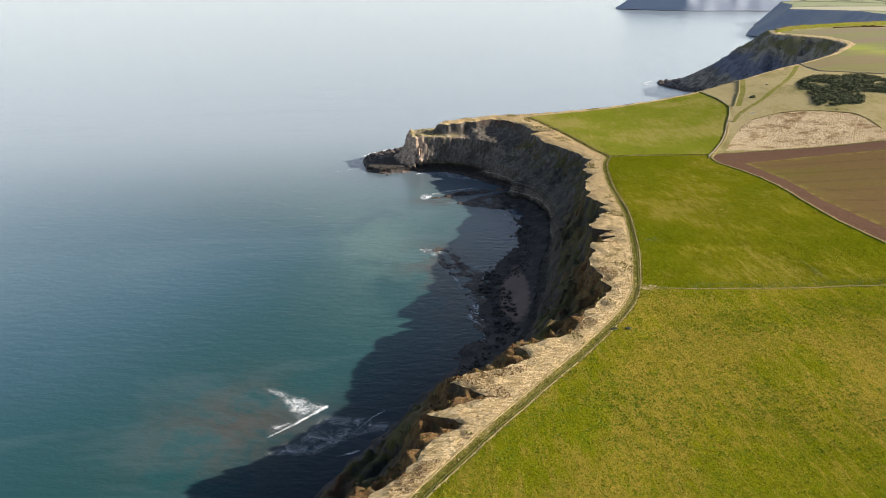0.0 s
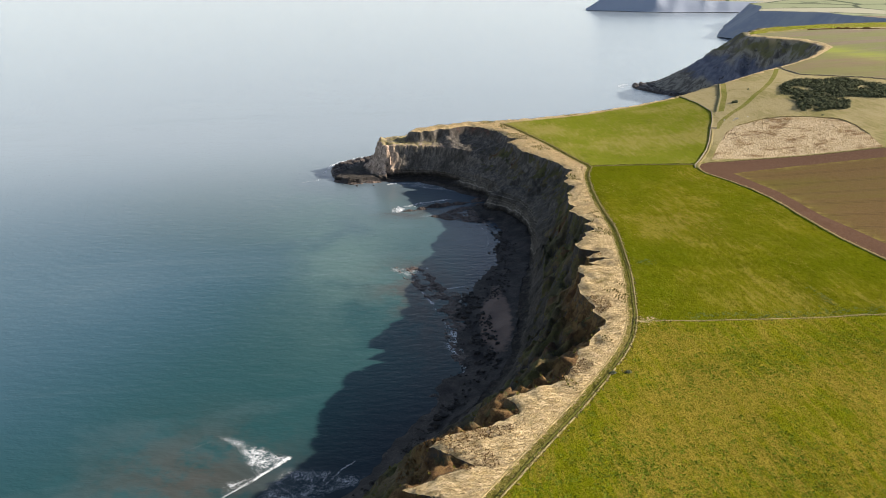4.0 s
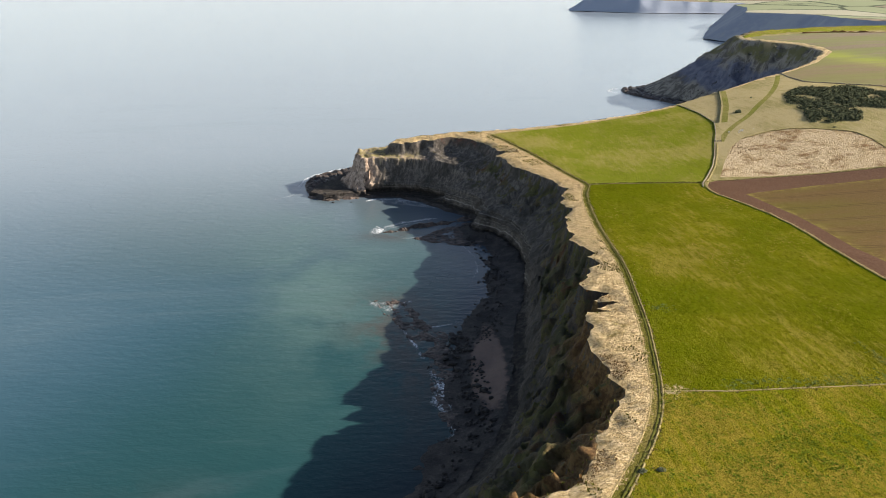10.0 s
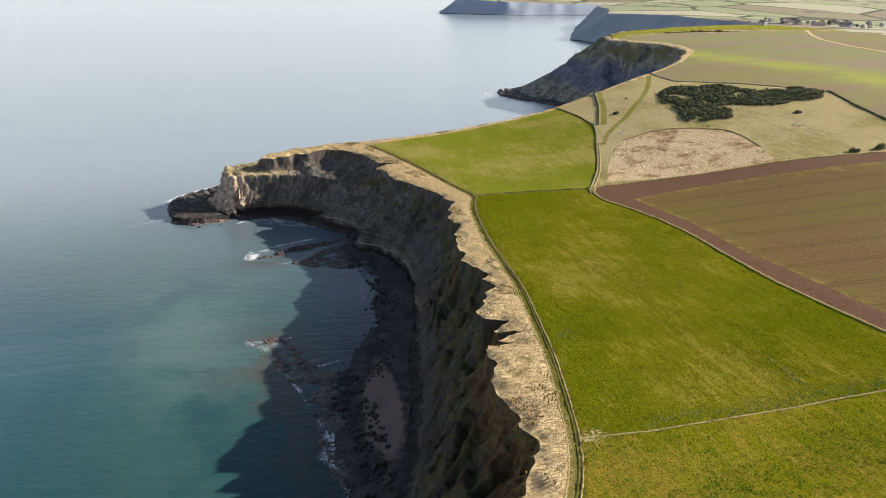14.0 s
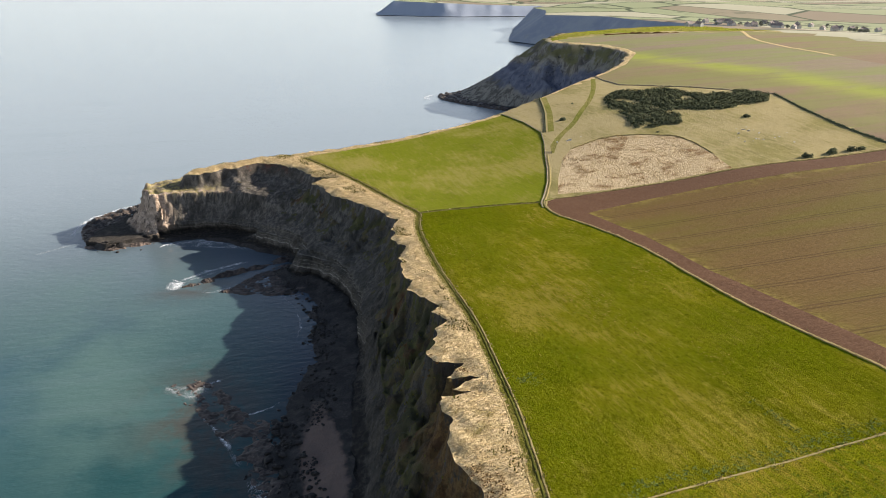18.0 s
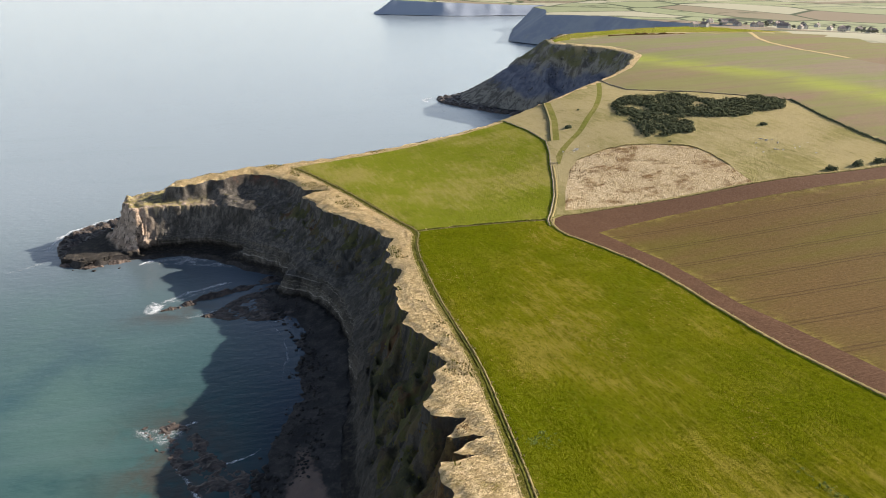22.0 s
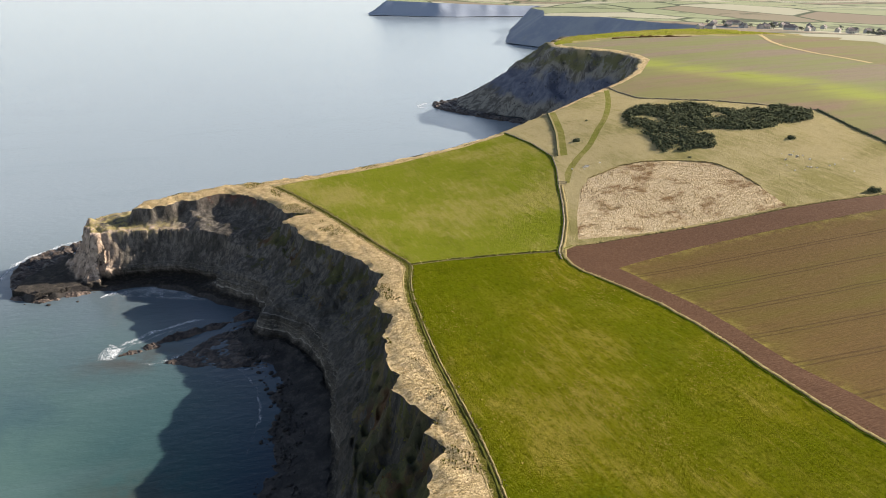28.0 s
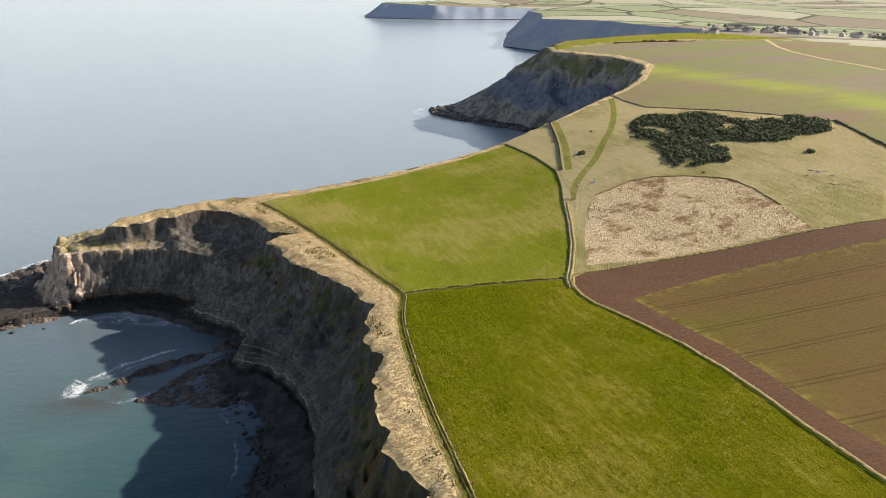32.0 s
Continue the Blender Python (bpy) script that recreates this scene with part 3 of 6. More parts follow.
ROUGH = [(164, 386), (176, 408), (190, 430), (200, 440), (219, 444), (230, 442), (243, 435), (254, 424), (256, 411), (253, 393), (248, 377), (247, 371.5), (216, 375), (184, 380)]
GORSE = [(258, 503), (268, 514), (279, 518), (290, 510), (283, 497), (281, 489), (288, 500), (293, 510), (307, 509), (309, 494), (317, 480), (326, 482), (333, 484), (344, 479), (350, 466), (338, 451), (326, 452), (319, 454), (310, 449), (302, 449), (290, 457), (279, 463), (275, 455), (274, 447), (267, 440), (259, 444), (250, 441), (243, 446), (246, 456), (251, 468), (249, 484)]

# Spot heights of the land: east, north, height.
SPOTS = [(-20, 60, 41), (0, 120, 42), (35, 165, 42), (55, 205, 39.5), (60, 140, 39.5), (120, 60, 41), (125, 210, 38), (66, 245, 37.2), (85, 249, 37), (142, 280, 40), (76, 301, 35), (89, 390, 31), (161, 382, 35), (210, 378, 39), (246, 370, 45), (312, 370, 48), (72, 463, 31.5), (45, 507, 31.5), (12, 511, 28.2), (150, 521, 38.5), (200, 532, 44.5), (185, 440, 39.5), (219, 485, 47.5), (268, 439, 51.3), (255, 498, 54.5), (342, 455, 58), (297, 577, 57.5), (379, 667, 62), (411, 849, 65), (549, 722, 69.5), (300, 150, 46), (600, 300, 60), (900, 600, 70)]


def spline_fit(points, ridge=0.6):
    p = np.array(points, float)
    c = p[:, :2] / 100.0
    n = len(c)
    r = np.linalg.norm(c[:, None] - c[None], axis=2)
    k = np.where(r > 0, r * r * np.log(r + 1e-9), 0) + np.eye(n) * ridge
    lin = np.c_[np.ones(n), c]
    sol = np.linalg.solve(np.block([[k, lin], [lin.T, np.zeros((3, 3))]]), np.r_[p[:, 2], 0, 0, 0])
    return c, sol


SPLINE = spline_fit(SPOTS, 0.25)


def hill(x, y):
    """Height of the open land, without small relief."""
    c, sol = SPLINE
    q = np.stack([np.asarray(x, float), np.asarray(y, float)], -1) / 100.0
    out = np.empty(len(q))
    for i in range(0, len(q), 20000):
        r = np.linalg.norm(q[i : i + 20000, None] - c, axis=2)
        out[i : i + 20000] = np.where(r > 0, r * r * np.log(r + 1e-9), 0) @ sol[: len(c)] + sol[len(c)] + q[i : i + 20000] @ sol[len(c) + 1 :]
    # past the skyline the land drops to a lower farmed shelf
    far = np.clip((np.hypot(q[:, 0] * 100 - 200, q[:, 1] * 100 - 350) - 520) / 380, 0, 1)
    far = far * far * (3 - 2 * far)
    shelf = 52 + 8 * np.sin(q[:, 0] * 0.6 + 1) * np.sin(q[:, 1] * 0.45) - np.clip((q[:, 1] * 100 - 1750) / 400, 0, 1) * 17
    return out * (1 - far) + shelf * far


def polyline_distance(pts, line):
    """For each point: the distance to the line, the arc length there."""
    line = np.array(line, float)
    a, ab = line[:-1], np.diff(line, axis=0)
    length = np.linalg.norm(ab, axis=1)
    start = np.r_[0, np.cumsum(length)]
    marks = np.unique(np.r_[start, np.arange(0, start[-1], 2.5)])
    tree = kdtree.KDTree(len(marks))
    for i, (x, y) in enumerate(zip(np.interp(marks, start, line[:, 0]), np.interp(marks, start, line[:, 1]))):
        tree.insert((x, y, 0), i)
    tree.balance()
    near = np.array([tree.find((x, y, 0))[1] for x, y in pts.tolist()])
    best, arc = np.full(len(pts), 1e9), np.zeros(len(pts))
    for shift in (-1e-4, 1e-4):
        k = np.clip(np.searchsorted(start, marks[near] + shift, side="right") - 1, 0, len(a) - 1)
        t = np.clip(((pts - a[k]) * ab[k]).sum(1) / length[k] ** 2, 0, 1)
        d = np.linalg.norm(pts - (a[k] + t[:, None] * ab[k]), axis=1)
        closer = d < best
        best, arc = np.where(closer, d, best), np.where(closer, start[k] + t * length[k], arc)
    return best, arc


def inside(pts, polygon):
    """Which points lie in the polygon: crossings are counted per edge, only for the points in the edge's height range."""
    order = np.argsort(pts[:, 1], kind="stable")
    x, y = pts[order, 0], pts[order, 1]
    flag = np.zeros(len(pts), bool)
    q = np.array(polygon, float)
    for (x1, y1), (x2, y2) in zip(q, np.roll(q, -1, axis=0)):
        i, j = np.searchsorted(y, (min(y1, y2), max(y1, y2)))
        if j > i:
            flag[i:j] ^= x[i:j] < (x2 - x1) * (y[i:j] - y1) / (y2 - y1) + x1
    out = np.empty(len(pts), bool)
    out[order] = flag
    return out


def waves(x, y, seed, octaves=4, base=1.0):
    """Smooth random relief in about -1..1, summed from turned sines."""
    r = np.random.default_rng(seed)
    out, amp, f = np.zeros_like(x), 1.0, base
    for _ in range(octaves):
        for _ in range(4):
            a, ph = r.random(2) * 6.283
            warp = 1.3 * np.sin(0.6 * f * (x * np.sin(a + 1) + y * np.cos(a + 1)) + ph * 2)
            out += amp * 0.35 * np.sin(f * (x * np.cos(a) + y * np.sin(a)) + ph + warp)
        amp, f = amp * 0.52, f * 2.07
    return out


def roughened(line, step, size, seed):
    """A polyline cut into short pieces and made uneven."""
    pts = []
    for (x1, y1), (x2, y2) in zip(line[:-1], line[1:]):
        d = math.hypot(x2 - x1, y2 - y1)
        k = max(1, round(d / step))
        pts += [(x1 + (x2 - x1) * i / k, y1 + (y2 - y1) * i / k) for i in range(k)]
    pts = np.array(pts + [line[-1]], float)
    return pts + np.stack([waves(pts[:, 0], pts[:, 1], seed, 3, 0.35), waves(pts[:, 0], pts[:, 1], seed + 1, 3, 0.35)], 1) * size


LIP = np.r_[roughened(LIP_SOUTH + LIP_COVE + LIP_HEAD + LIP_NORTH[:1], 1.1, 1.15, 3), roughened(LIP_NORTH[1:11], 3.5, 1.2, 5), roughened(LIP_NORTH[11:], 9, 2.0, 5), roughened(LIP_FAR, 30, 5.0, 6)]
TOE = np.r_[roughened(TOE_SOUTH + TOE_NORTH[:12], 2.5, 0.9, 8), roughened(TOE_NORTH[12:], 9, 2.0, 9), roughened(TOE_FAR, 30, 5.0, 10)]
BENCH = roughened(BENCH_LIP, 1.0, 1.25, 12)
LAND = [tuple(p) for p in LIP] + EAST
SHORE = [tuple(p) for p in TOE] + EAST

# ---- the ground: one sheet from the sea floor over the cliffs to the farmland ----
WALK_WIDTH = 1.15


def offset_line(line, d):
    p = np.array(line, float)
    t = np.gradient(p, axis=0)
    t /= np.linalg.norm(t, axis=1)[:, None]
    return p + np.stack([t[:, 1], -t[:, 0]], 1) * d


def dense(line, step):
    return [tuple(p) for p in roughened([tuple(q) for q in line], step, 0.0, 1)]


PATH_WEST, PATH_EAST = offset_line(PATH_LINE, -WALK_WIDTH), offset_line(PATH_LINE, WALK_WIDTH)
BREAKS = [LIP, TOE, BENCH, dense(PATH_WEST, 3), dense(PATH_EAST, 3), dense(PLOUGH_WEST, 5), dense(PLOUGH_NORTH, 6), dense(PLOUGH_INNER, 6),
          dense(MID_WALL, 4), dense(LANE_EAST, 4), dense(LOW_WALL, 4), dense(FIELD_BANK, 4), dense(GORSE_TRACK, 6), dense(EAST_WALL, 6), dense(CORN_EDGE, 9),
          dense(FAR_LANE, 9), dense(ROUGH + ROUGH[:1], 4), dense(NORTH_TRACK, 4), dense(offset_line(LIP_NORTH[1:10], 5.5), 5), dense(offset_line(LIP_NORTH[1:10], 2.5), 5),
          dense(offset_line(rounded(MOOR_TRACK), 1.6), 3), dense(offset_line(rounded(MOOR_TRACK), -1.6), 3), dense(offset_line(MOOR_FENCE, 0.8), 3), dense(offset_line(MOOR_FENCE, 4.2), 3)]


def scatter_grid(x0, x1, y0, y1, step, rng):
    nx, ny = int((x1 - x0) / step), int((y1 - y0) / step)
    gx, gy = np.meshgrid(np.arange(nx), np.arange(ny))
    p = np.stack([x0 + (gx + 0.5 * (gy % 2) + 0.5) * step, y0 + (gy + 0.5) * step], -1).reshape(-1, 2)
    return p + (rng.random(p.shape) - 0.5) * step * 0.55


def ground_points():
    rng = np.random.default_rng(4)
    near = scatter_grid(-110, 130, 60, 560, 0.8, rng)
    dl, _ = polyline_distance(near, LIP[::2])
    land, shore = inside(near, LAND), inside(near, SHORE)
    face = shore & ~land
    keep = face & (near[:, 1] > 100)
    tight = scatter_grid(-30, 92, 322, 545, 0.5, rng)
    foot, brow = polyline_distance(tight, TOE[::2])[0], polyline_distance(tight, LIP[::2])[0]
    tight = tight[(foot / (foot + brow) < 0.42) & inside(tight, SHORE) & ~inside(tight, LAND)]
    keep |= land & (dl < 9) & (near[:, 1] > 105) & (rng.random(len(near)) < 0.75)
    keep |= ~shore & (polyline_distance(near, TOE[::3])[0] < 42) & (rng.random(len(near)) < 0.22)
    sets = [near[keep], tight]
    mid = scatter_grid(-110, 180, 90, 560, 2.6, rng)
    sets.append(mid[inside(mid, LAND) & (polyline_distance(mid, LIP[::2])[0] > 8.5)])
    wide = scatter_grid(-180, 440, -400, 900, 7.0, rng)
    ok = ~((wide[:, 0] < 180) & (wide[:, 1] > 90) & (wide[:, 1] < 560))
    ok &= inside(wide, SHORE)
    sets.append(wide[ok])
    steep = scatter_grid(180, 440, 540, 950, 3.0, rng)
    sets.append(steep[inside(steep, SHORE) & ~inside(steep, LAND)])
    south = scatter_grid(-180, 0, -100, 110, 3.0, rng)
    sets.append(south[inside(south, SHORE) & ~inside(south, LAND)])
    far = scatter_grid(440, 1400, -400, 1700, 22.0, rng)
    sets.append(far[inside(far, SHORE)])
    farcliff = scatter_grid(600, 1200, 930, 2600, 9.0, rng)
    sets.append(farcliff[inside(farcliff, SHORE) & ~inside(farcliff, LAND)])
    rest = scatter_grid(400, 4900, -400, 4700, 90.0, rng)
    sets.append(rest[inside(rest, SHORE) & ((rest[:, 0] > 1400) | (rest[:, 1] > 1700))])
    return np.concatenate(sets)


def cliff_profile(u, width_head):
    usual = np.interp(u, [0, 0.04, 0.12, 0.3, 0.5, 0.68, 0.74, 0.79, 0.83, 0.88, 0.91, 1.0], [1, 0.89, 0.82, 0.70, 0.56, 0.445, 0.40, 0.32, 0.23, 0.12, 0.085, 0.06])
    head = np.interp(u, [0, 0.02, 0.11, 0.18, 0.37, 0.42, 0.47, 0.56, 0.61, 0.635, 0.72, 1.0], [1, 0.94, 0.78, 0.73, 0.66, 0.60, 0.42, 0.27, 0.22, 0.09, 0.07, 0.045])
    slope = np.interp(u, [0, 0.05, 0.5, 0.9, 1.0], [1, 0.95, 0.50, 0.10, 0.03])
    return usual, head, slope


BEACH_WIDTH = ([100, 150, 200, 218, 233, 250, 267, 285, 300, 310, 320, 338, 358, 376, 396, 412, 425, 440, 455, 470], [5, 6, 8, 11, 15, 17, 19, 20, 24, 21, 16, 18, 18, 14, 10, 6, 7, 3, 2, 2])


def ground_height(p):
    """Height of the ground at each point, and the masks for its materials."""
    x, y = p[:, 0], p[:, 1]
    land, shore = inside(p, LAND), inside(p, SHORE)
    top = hill(x, y)
    z = top.copy()
    near = np.exp(-((np.clip(y - 700, 0, None) / 500) ** 2))
    z += near * (0.30 * waves(x, y, 21, 3, 0.045) + 0.08 * waves(x, y, 22, 2, 0.5))
    dl, sl = polyline_distance(p, LIP)
    dt, st = polyline_distance(p, TOE)
    pd, _ = polyline_distance(p, PATH_LINE)
    z -= land * 0.35 * np.clip(1 - pd / 1.5, 0, 1) ** 0.5
    z -= land * 0.8 * np.clip(1 - dl / 5, 0, 1) ** 2
    hummock = land * np.clip(1 - dl / 16, 0, 1) * (pd > 2)
    z += hummock * 0.30 * waves(x, y, 31, 3, 0.7)
    face = shore & ~land
    u = dl / (dl + dt + 1e-6)
    head = np.clip((y - 462) / 14, 0, 1) * np.clip((74 - x) / 14, 0, 1) * (y < 560)
    north = np.clip((y - 560) / 60, 0, 1)
    usual, cape, slope = cliff_profile(u, head)
    gentle = np.interp(u, [0, 0.03, 0.08, 0.25, 0.5, 0.7, 0.8, 0.88, 1.0], [1, 0.875, 0.80, 0.66, 0.44, 0.26, 0.155, 0.09, 0.06])
    sheer = np.clip((y - 322) / 26, 0, 1)
    usual = usual * sheer + gentle * (1 - sheer)
    south = np.clip((225 - y) / 45, 0, 1)
    bank = np.interp(u, [0, 0.04, 0.3, 0.6, 0.85, 0.93, 1.0], [1, 0.95, 0.70, 0.44, 0.26, 0.09, 0.06])
    usual = usual * (1 - south) + bank * south
    prof = usual * (1 - head) + cape * head
    prof = prof * (1 - north) + slope * north
    lipz = top - 0.8
    zc = lipz * prof
    body = np.clip(u / 0.07, 0, 1) * np.clip((1 - u) / 0.22, 0, 1)
    # gullies run slantwise down the face, sharper ribs between them
    slant = sl + 9.0 * u
    zc_noise = np.zeros(len(p))
    gully, ribs = np.zeros(len(p)), np.zeros(len(p))
    for i in np.flatnonzero(face):
        k = 1.0 if y[i] < 580 else 0.35
        gully[i] = noise.ridged_multi_fractal((slant[i] * k / 9.0, u[i] * 1.4, 0.0), 0.9, 2.1, 4, 1.0, 2.0) - 1.1
        ribs[i] = noise.ridged_multi_fractal((slant[i] / 3.4, u[i] * 2.2, 7.0), 0.9, 2.1, 3, 1.0, 2.0) - 1.1
        zc_noise[i] = noise.fractal((x[i] * k / 4.0, y[i] * k / 4.0, 3.0), 0.75, 2.1, 4)
    big = np.where(y > 1150, 0.12, np.where(y > 950, 0.4, np.where(y > 580, 3.0, 1.0)))
    calm = np.clip((0.68 + 0.2 * (1 - sheer) - u) / 0.2, 0.12, 1) * (1 - 0.35 * sheer * (1 - north))
    zc += body * calm * (1 - head) * (3.9 + 1.5 * np.clip((335 - y) / 30, 0, 1) + 1.2 * south) * gully * big
    zc += body * calm * (1 - head) * (2.6 - 1.0 * sheer) * ribs * np.clip(big, 0, 1) * (y < 580)
    zc += body * calm * (1 - 0.6 * head) * 1.3 * zc_noise * big
    steps = np.sin(zc * 2.6 + waves(x, y, 44, 2, 0.05)) * np.clip((0.5 * lipz - zc) / 6, 0, 1) * body
    zc = zc + 0.30 * steps
    # the headland: a scarp, a grassy bench below it, then a steep wall over an undercut floor
    db, _ = polyline_distance(p, BENCH)
    on_bench = inside(p, [tuple(q) for q in BENCH])
    back = db / (db + dl + 1e-6)
    tip = np.clip((34 - x) / 16, 0, 1)
    rise = np.interp(back, [0, 0.45, 0.80, 0.9, 1], [0, 0.24, 0.50, 0.78, 1]) * (1 - tip) + np.interp(back, [0, 0.5, 0.8, 1], [0, 0.07, 0.28, 1]) * tip
    flat = 20.6 + (lipz - 20.6) * rise + 0.5 * zc_noise
    west = np.clip((-13 - x) / 4, 0, 1) * np.clip((y - 499) / 5, 0, 1)
    reach = db * (1 + 1.3 * west) + (0.55 + 1.3 * np.clip((4 - x) / 10, 0, 1)) * zc_noise * np.clip(db / 2, 0, 1)
    wall = np.interp(reach, [0, 0.5, 1.5, 2.2, 3.2, 4.0, 4.8, 5.4, 6.2, 10.0], [20.6, 18.8, 14.8, 12.8, 10.2, 8.2, 7.2, 6.6, 2.2, 1.3]) + np.where(reach > 6, 1.3 * np.clip((-12 - x) / 8, 0, 1), 0)
    ax, ay = np.array([-11.0, 497.0]), np.array([-15.0, 512.0])
    k = np.clip(((p - ax) @ (ay - ax)) / ((ay - ax) @ (ay - ax)), 0, 1)
    foot = np.linalg.norm(p - (ax + k[:, None] * (ay - ax)), axis=1)
    cone = np.interp(foot, [0, 2.0, 2.8, 4.2, 9.0, 13.5, 20.0], [21.0, 20.4, 17.0, 12.2, 5.2, 2.0, 0.8]) - np.where(x > -11, 2.0, 0.0) * np.maximum(foot - 4.0, 0) + 1.7 * zc_noise * np.clip(foot / 4, 0.2, 1)
    wall = np.where(y < 520, np.maximum(wall, np.minimum(cone, 20.8)), wall)
    wall = wall + 0.22 * np.sin(wall * 3.1 + 2 * zc_noise) + 0.35 * np.abs(waves(sl / 3.5, db * 0.05, 47, 2, 1.0)) * np.clip(db / 2, 0, 1) * (wall > 7)
    flat = flat + 2.6 * np.exp(-((x + 14.2) ** 2 + (y - 515) ** 2) / 7.0) + 0.7 * waves(x, y, 48, 3, 0.35)
    zc = zc * (1 - head) + np.where(on_bench, flat, wall) * head
    zc = np.minimum(zc, lipz + 0.3)
    zc = np.maximum(zc, 1.4 + 0.35 * waves(x, y, 45, 3, 0.4))
    z = np.where(face, zc, z)
    wide = np.interp(y, *BEACH_WIDTH)
    zb = np.interp(dt / wide, [0, 0.45, 0.8, 1.0, 1.3, 3.0], [2.3, 1.1, 0.42, 0.05, -0.5, -4.0]) * (1 - 0.6 * np.clip((y - 425) / 20, 0, 1) * (dt < wide)) + 0.42 * waves(x, y, 51, 5, 0.25)
    z = np.where(~shore, np.maximum(zb, -4.0), z)
    masks = {
        # The gully term paints relief shading: more turf on ribs, darker hollows.
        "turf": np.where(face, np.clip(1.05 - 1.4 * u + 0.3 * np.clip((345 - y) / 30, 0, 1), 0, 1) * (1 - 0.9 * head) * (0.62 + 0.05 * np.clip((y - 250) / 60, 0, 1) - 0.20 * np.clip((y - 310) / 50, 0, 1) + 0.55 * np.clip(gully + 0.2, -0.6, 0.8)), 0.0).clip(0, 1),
        "pale": np.where(face, head * np.clip((-1 - x) / 8, 0, 1) * ~on_bench * np.clip((z - 2.6) / 1.4, 0, 1) + head * on_bench * (dl > 4) * np.clip((30 - x) / 18, 0, 1) * np.clip(1.2 - db / 5, 0, 1), 0.0).clip(0, 1),
        "straw": np.where(face, np.where(y > 570, np.clip(1 - u / 0.06, 0, 1), 0.0), 0.0).clip(0, 1),
        "grassy": np.where(face, head * on_bench * np.clip((dl - 2) / 3, 0, 1) * np.clip((26 - x) / 12, 0, 1), 0.0),
        "rusty": np.where(face, head * np.clip(1.2 - dl / 4, 0, 1) * on_bench * np.clip(1.3 - np.abs(x - 46) / 20, 0, 1), 0.0).clip(0, 1),
        "hem": np.where(face, (1 - head) * (np.clip((u - 0.71) / 0.04, 0, 1) * np.clip((0.89 - u) / 0.02, 0, 1) * sheer * (1 - north) + 0.55 * (1 - sheer) * np.clip((u - 0.84) / 0.03, 0, 1) * np.clip((0.95 - u) / 0.03, 0, 1) * np.clip((y - 215) / 20, 0, 1)) + 0.45 * head * ~on_bench * (x > -6) * (reach > 3.6) * (reach < 6.0), 0.0).clip(0, 1),
        "russet": np.where(face, np.clip((268 - y) / 20, 0, 1) * np.clip((0.30 - u) / 0.16, 0, 1) * (0.85 + 0.4 * np.clip(gully, -1, 1)), 0.0).clip(0, 1),
        "rim": np.exp(-((polyline_distance(p, PLOUGH_INNER)[0] / 2.2) ** 2)),
        "corn": np.exp(-((polyline_distance(p, CORN_EDGE)[0] / 20.0) ** 2)),
        "sand": np.where(~shore, np.clip(1.2 - np.hypot((x - 35 - 0.10 * (y - 275)) / 8.5, (y - 276) / 33), 0, 1) + 0.35 * np.clip(1 - np.hypot((x - 40) / 6, (y - 318) / 26), 0, 1), 0.0).clip(0, 1),
    }
    # the hard bands above the cave stand out over its floor
    lean = face * (np.interp(reach, [1.5, 4.2, 5.5, 6.2], [0, 3.6, 3.6, 0]) * head * (x > -8) * ~on_bench + np.interp(u, [0.45, 0.72, 0.80, 0.89, 0.93], [0, 1, 1, 0.75, 0]) * (1 - head) * (2.6 + 3.5 * np.exp(-(((y - 429) / 7) ** 2))) * sheer * (1 - north)) * (y < 500)
    return z, masks, lean, st


def toe_point(arc):
    start = np.r_[0, np.cumsum(np.linalg.norm(np.diff(TOE, axis=0), axis=1))]
    return np.stack([np.interp(arc, start, TOE[:, 0]), np.interp(arc, start, TOE[:, 1])], 1)


def build_sheet():
    pts = ground_points()
    lines, edges, base = [], [], 0
    for line in BREAKS:
        q = np.array(line, float)
        lines.append(q)
        edges += [(base + i, base + i + 1) for i in range(len(q) - 1)]
        base += len(q)
    fixed = np.concatenate(lines)
    key = {(int(a // 0.6), int(b // 0.6)) for a, b in fixed}
    free = pts[[(int(a // 0.6), int(b // 0.6)) not in key for a, b in pts]]
    rim = np.array([(4900, -400), (4900, 4700), (2450, 4790), (-170, -400), (-120, 90), (-120, 560)], float)
    allp = np.concatenate([fixed, free, rim])
    verts, _, faces, *_ = geometry.delaunay_2d_cdt([Vector(p) for p in allp], edges, [], 0, 1e-3)
    v = np.array([(a.x, a.y) for a in verts])
    f = np.array([t for t in faces if len(t) == 3])
    e1, e2 = v[f[:, 1]] - v[f[:, 0]], v[f[:, 2]] - v[f[:, 0]]
    turn = e1[:, 0] * e2[:, 1] - e1[:, 1] * e2[:, 0]
    f[turn < 0] = f[turn < 0][:, ::-1]
    return v, f


def poly(*lines):
    return [tuple(p) for line in lines for p in line]


SHEET_V, SHEET_F = build_sheet()
SHEET_Z, MASKS, LEAN, ALONG = ground_height(SHEET_V)
mid = SHEET_V[SHEET_F].mean(1)
seaward = toe_point(ALONG) - SHEET_V
SHEET_XY = SHEET_V + seaward / (np.linalg.norm(seaward, axis=1)[:, None] + 1e-6) * LEAN[:, None]


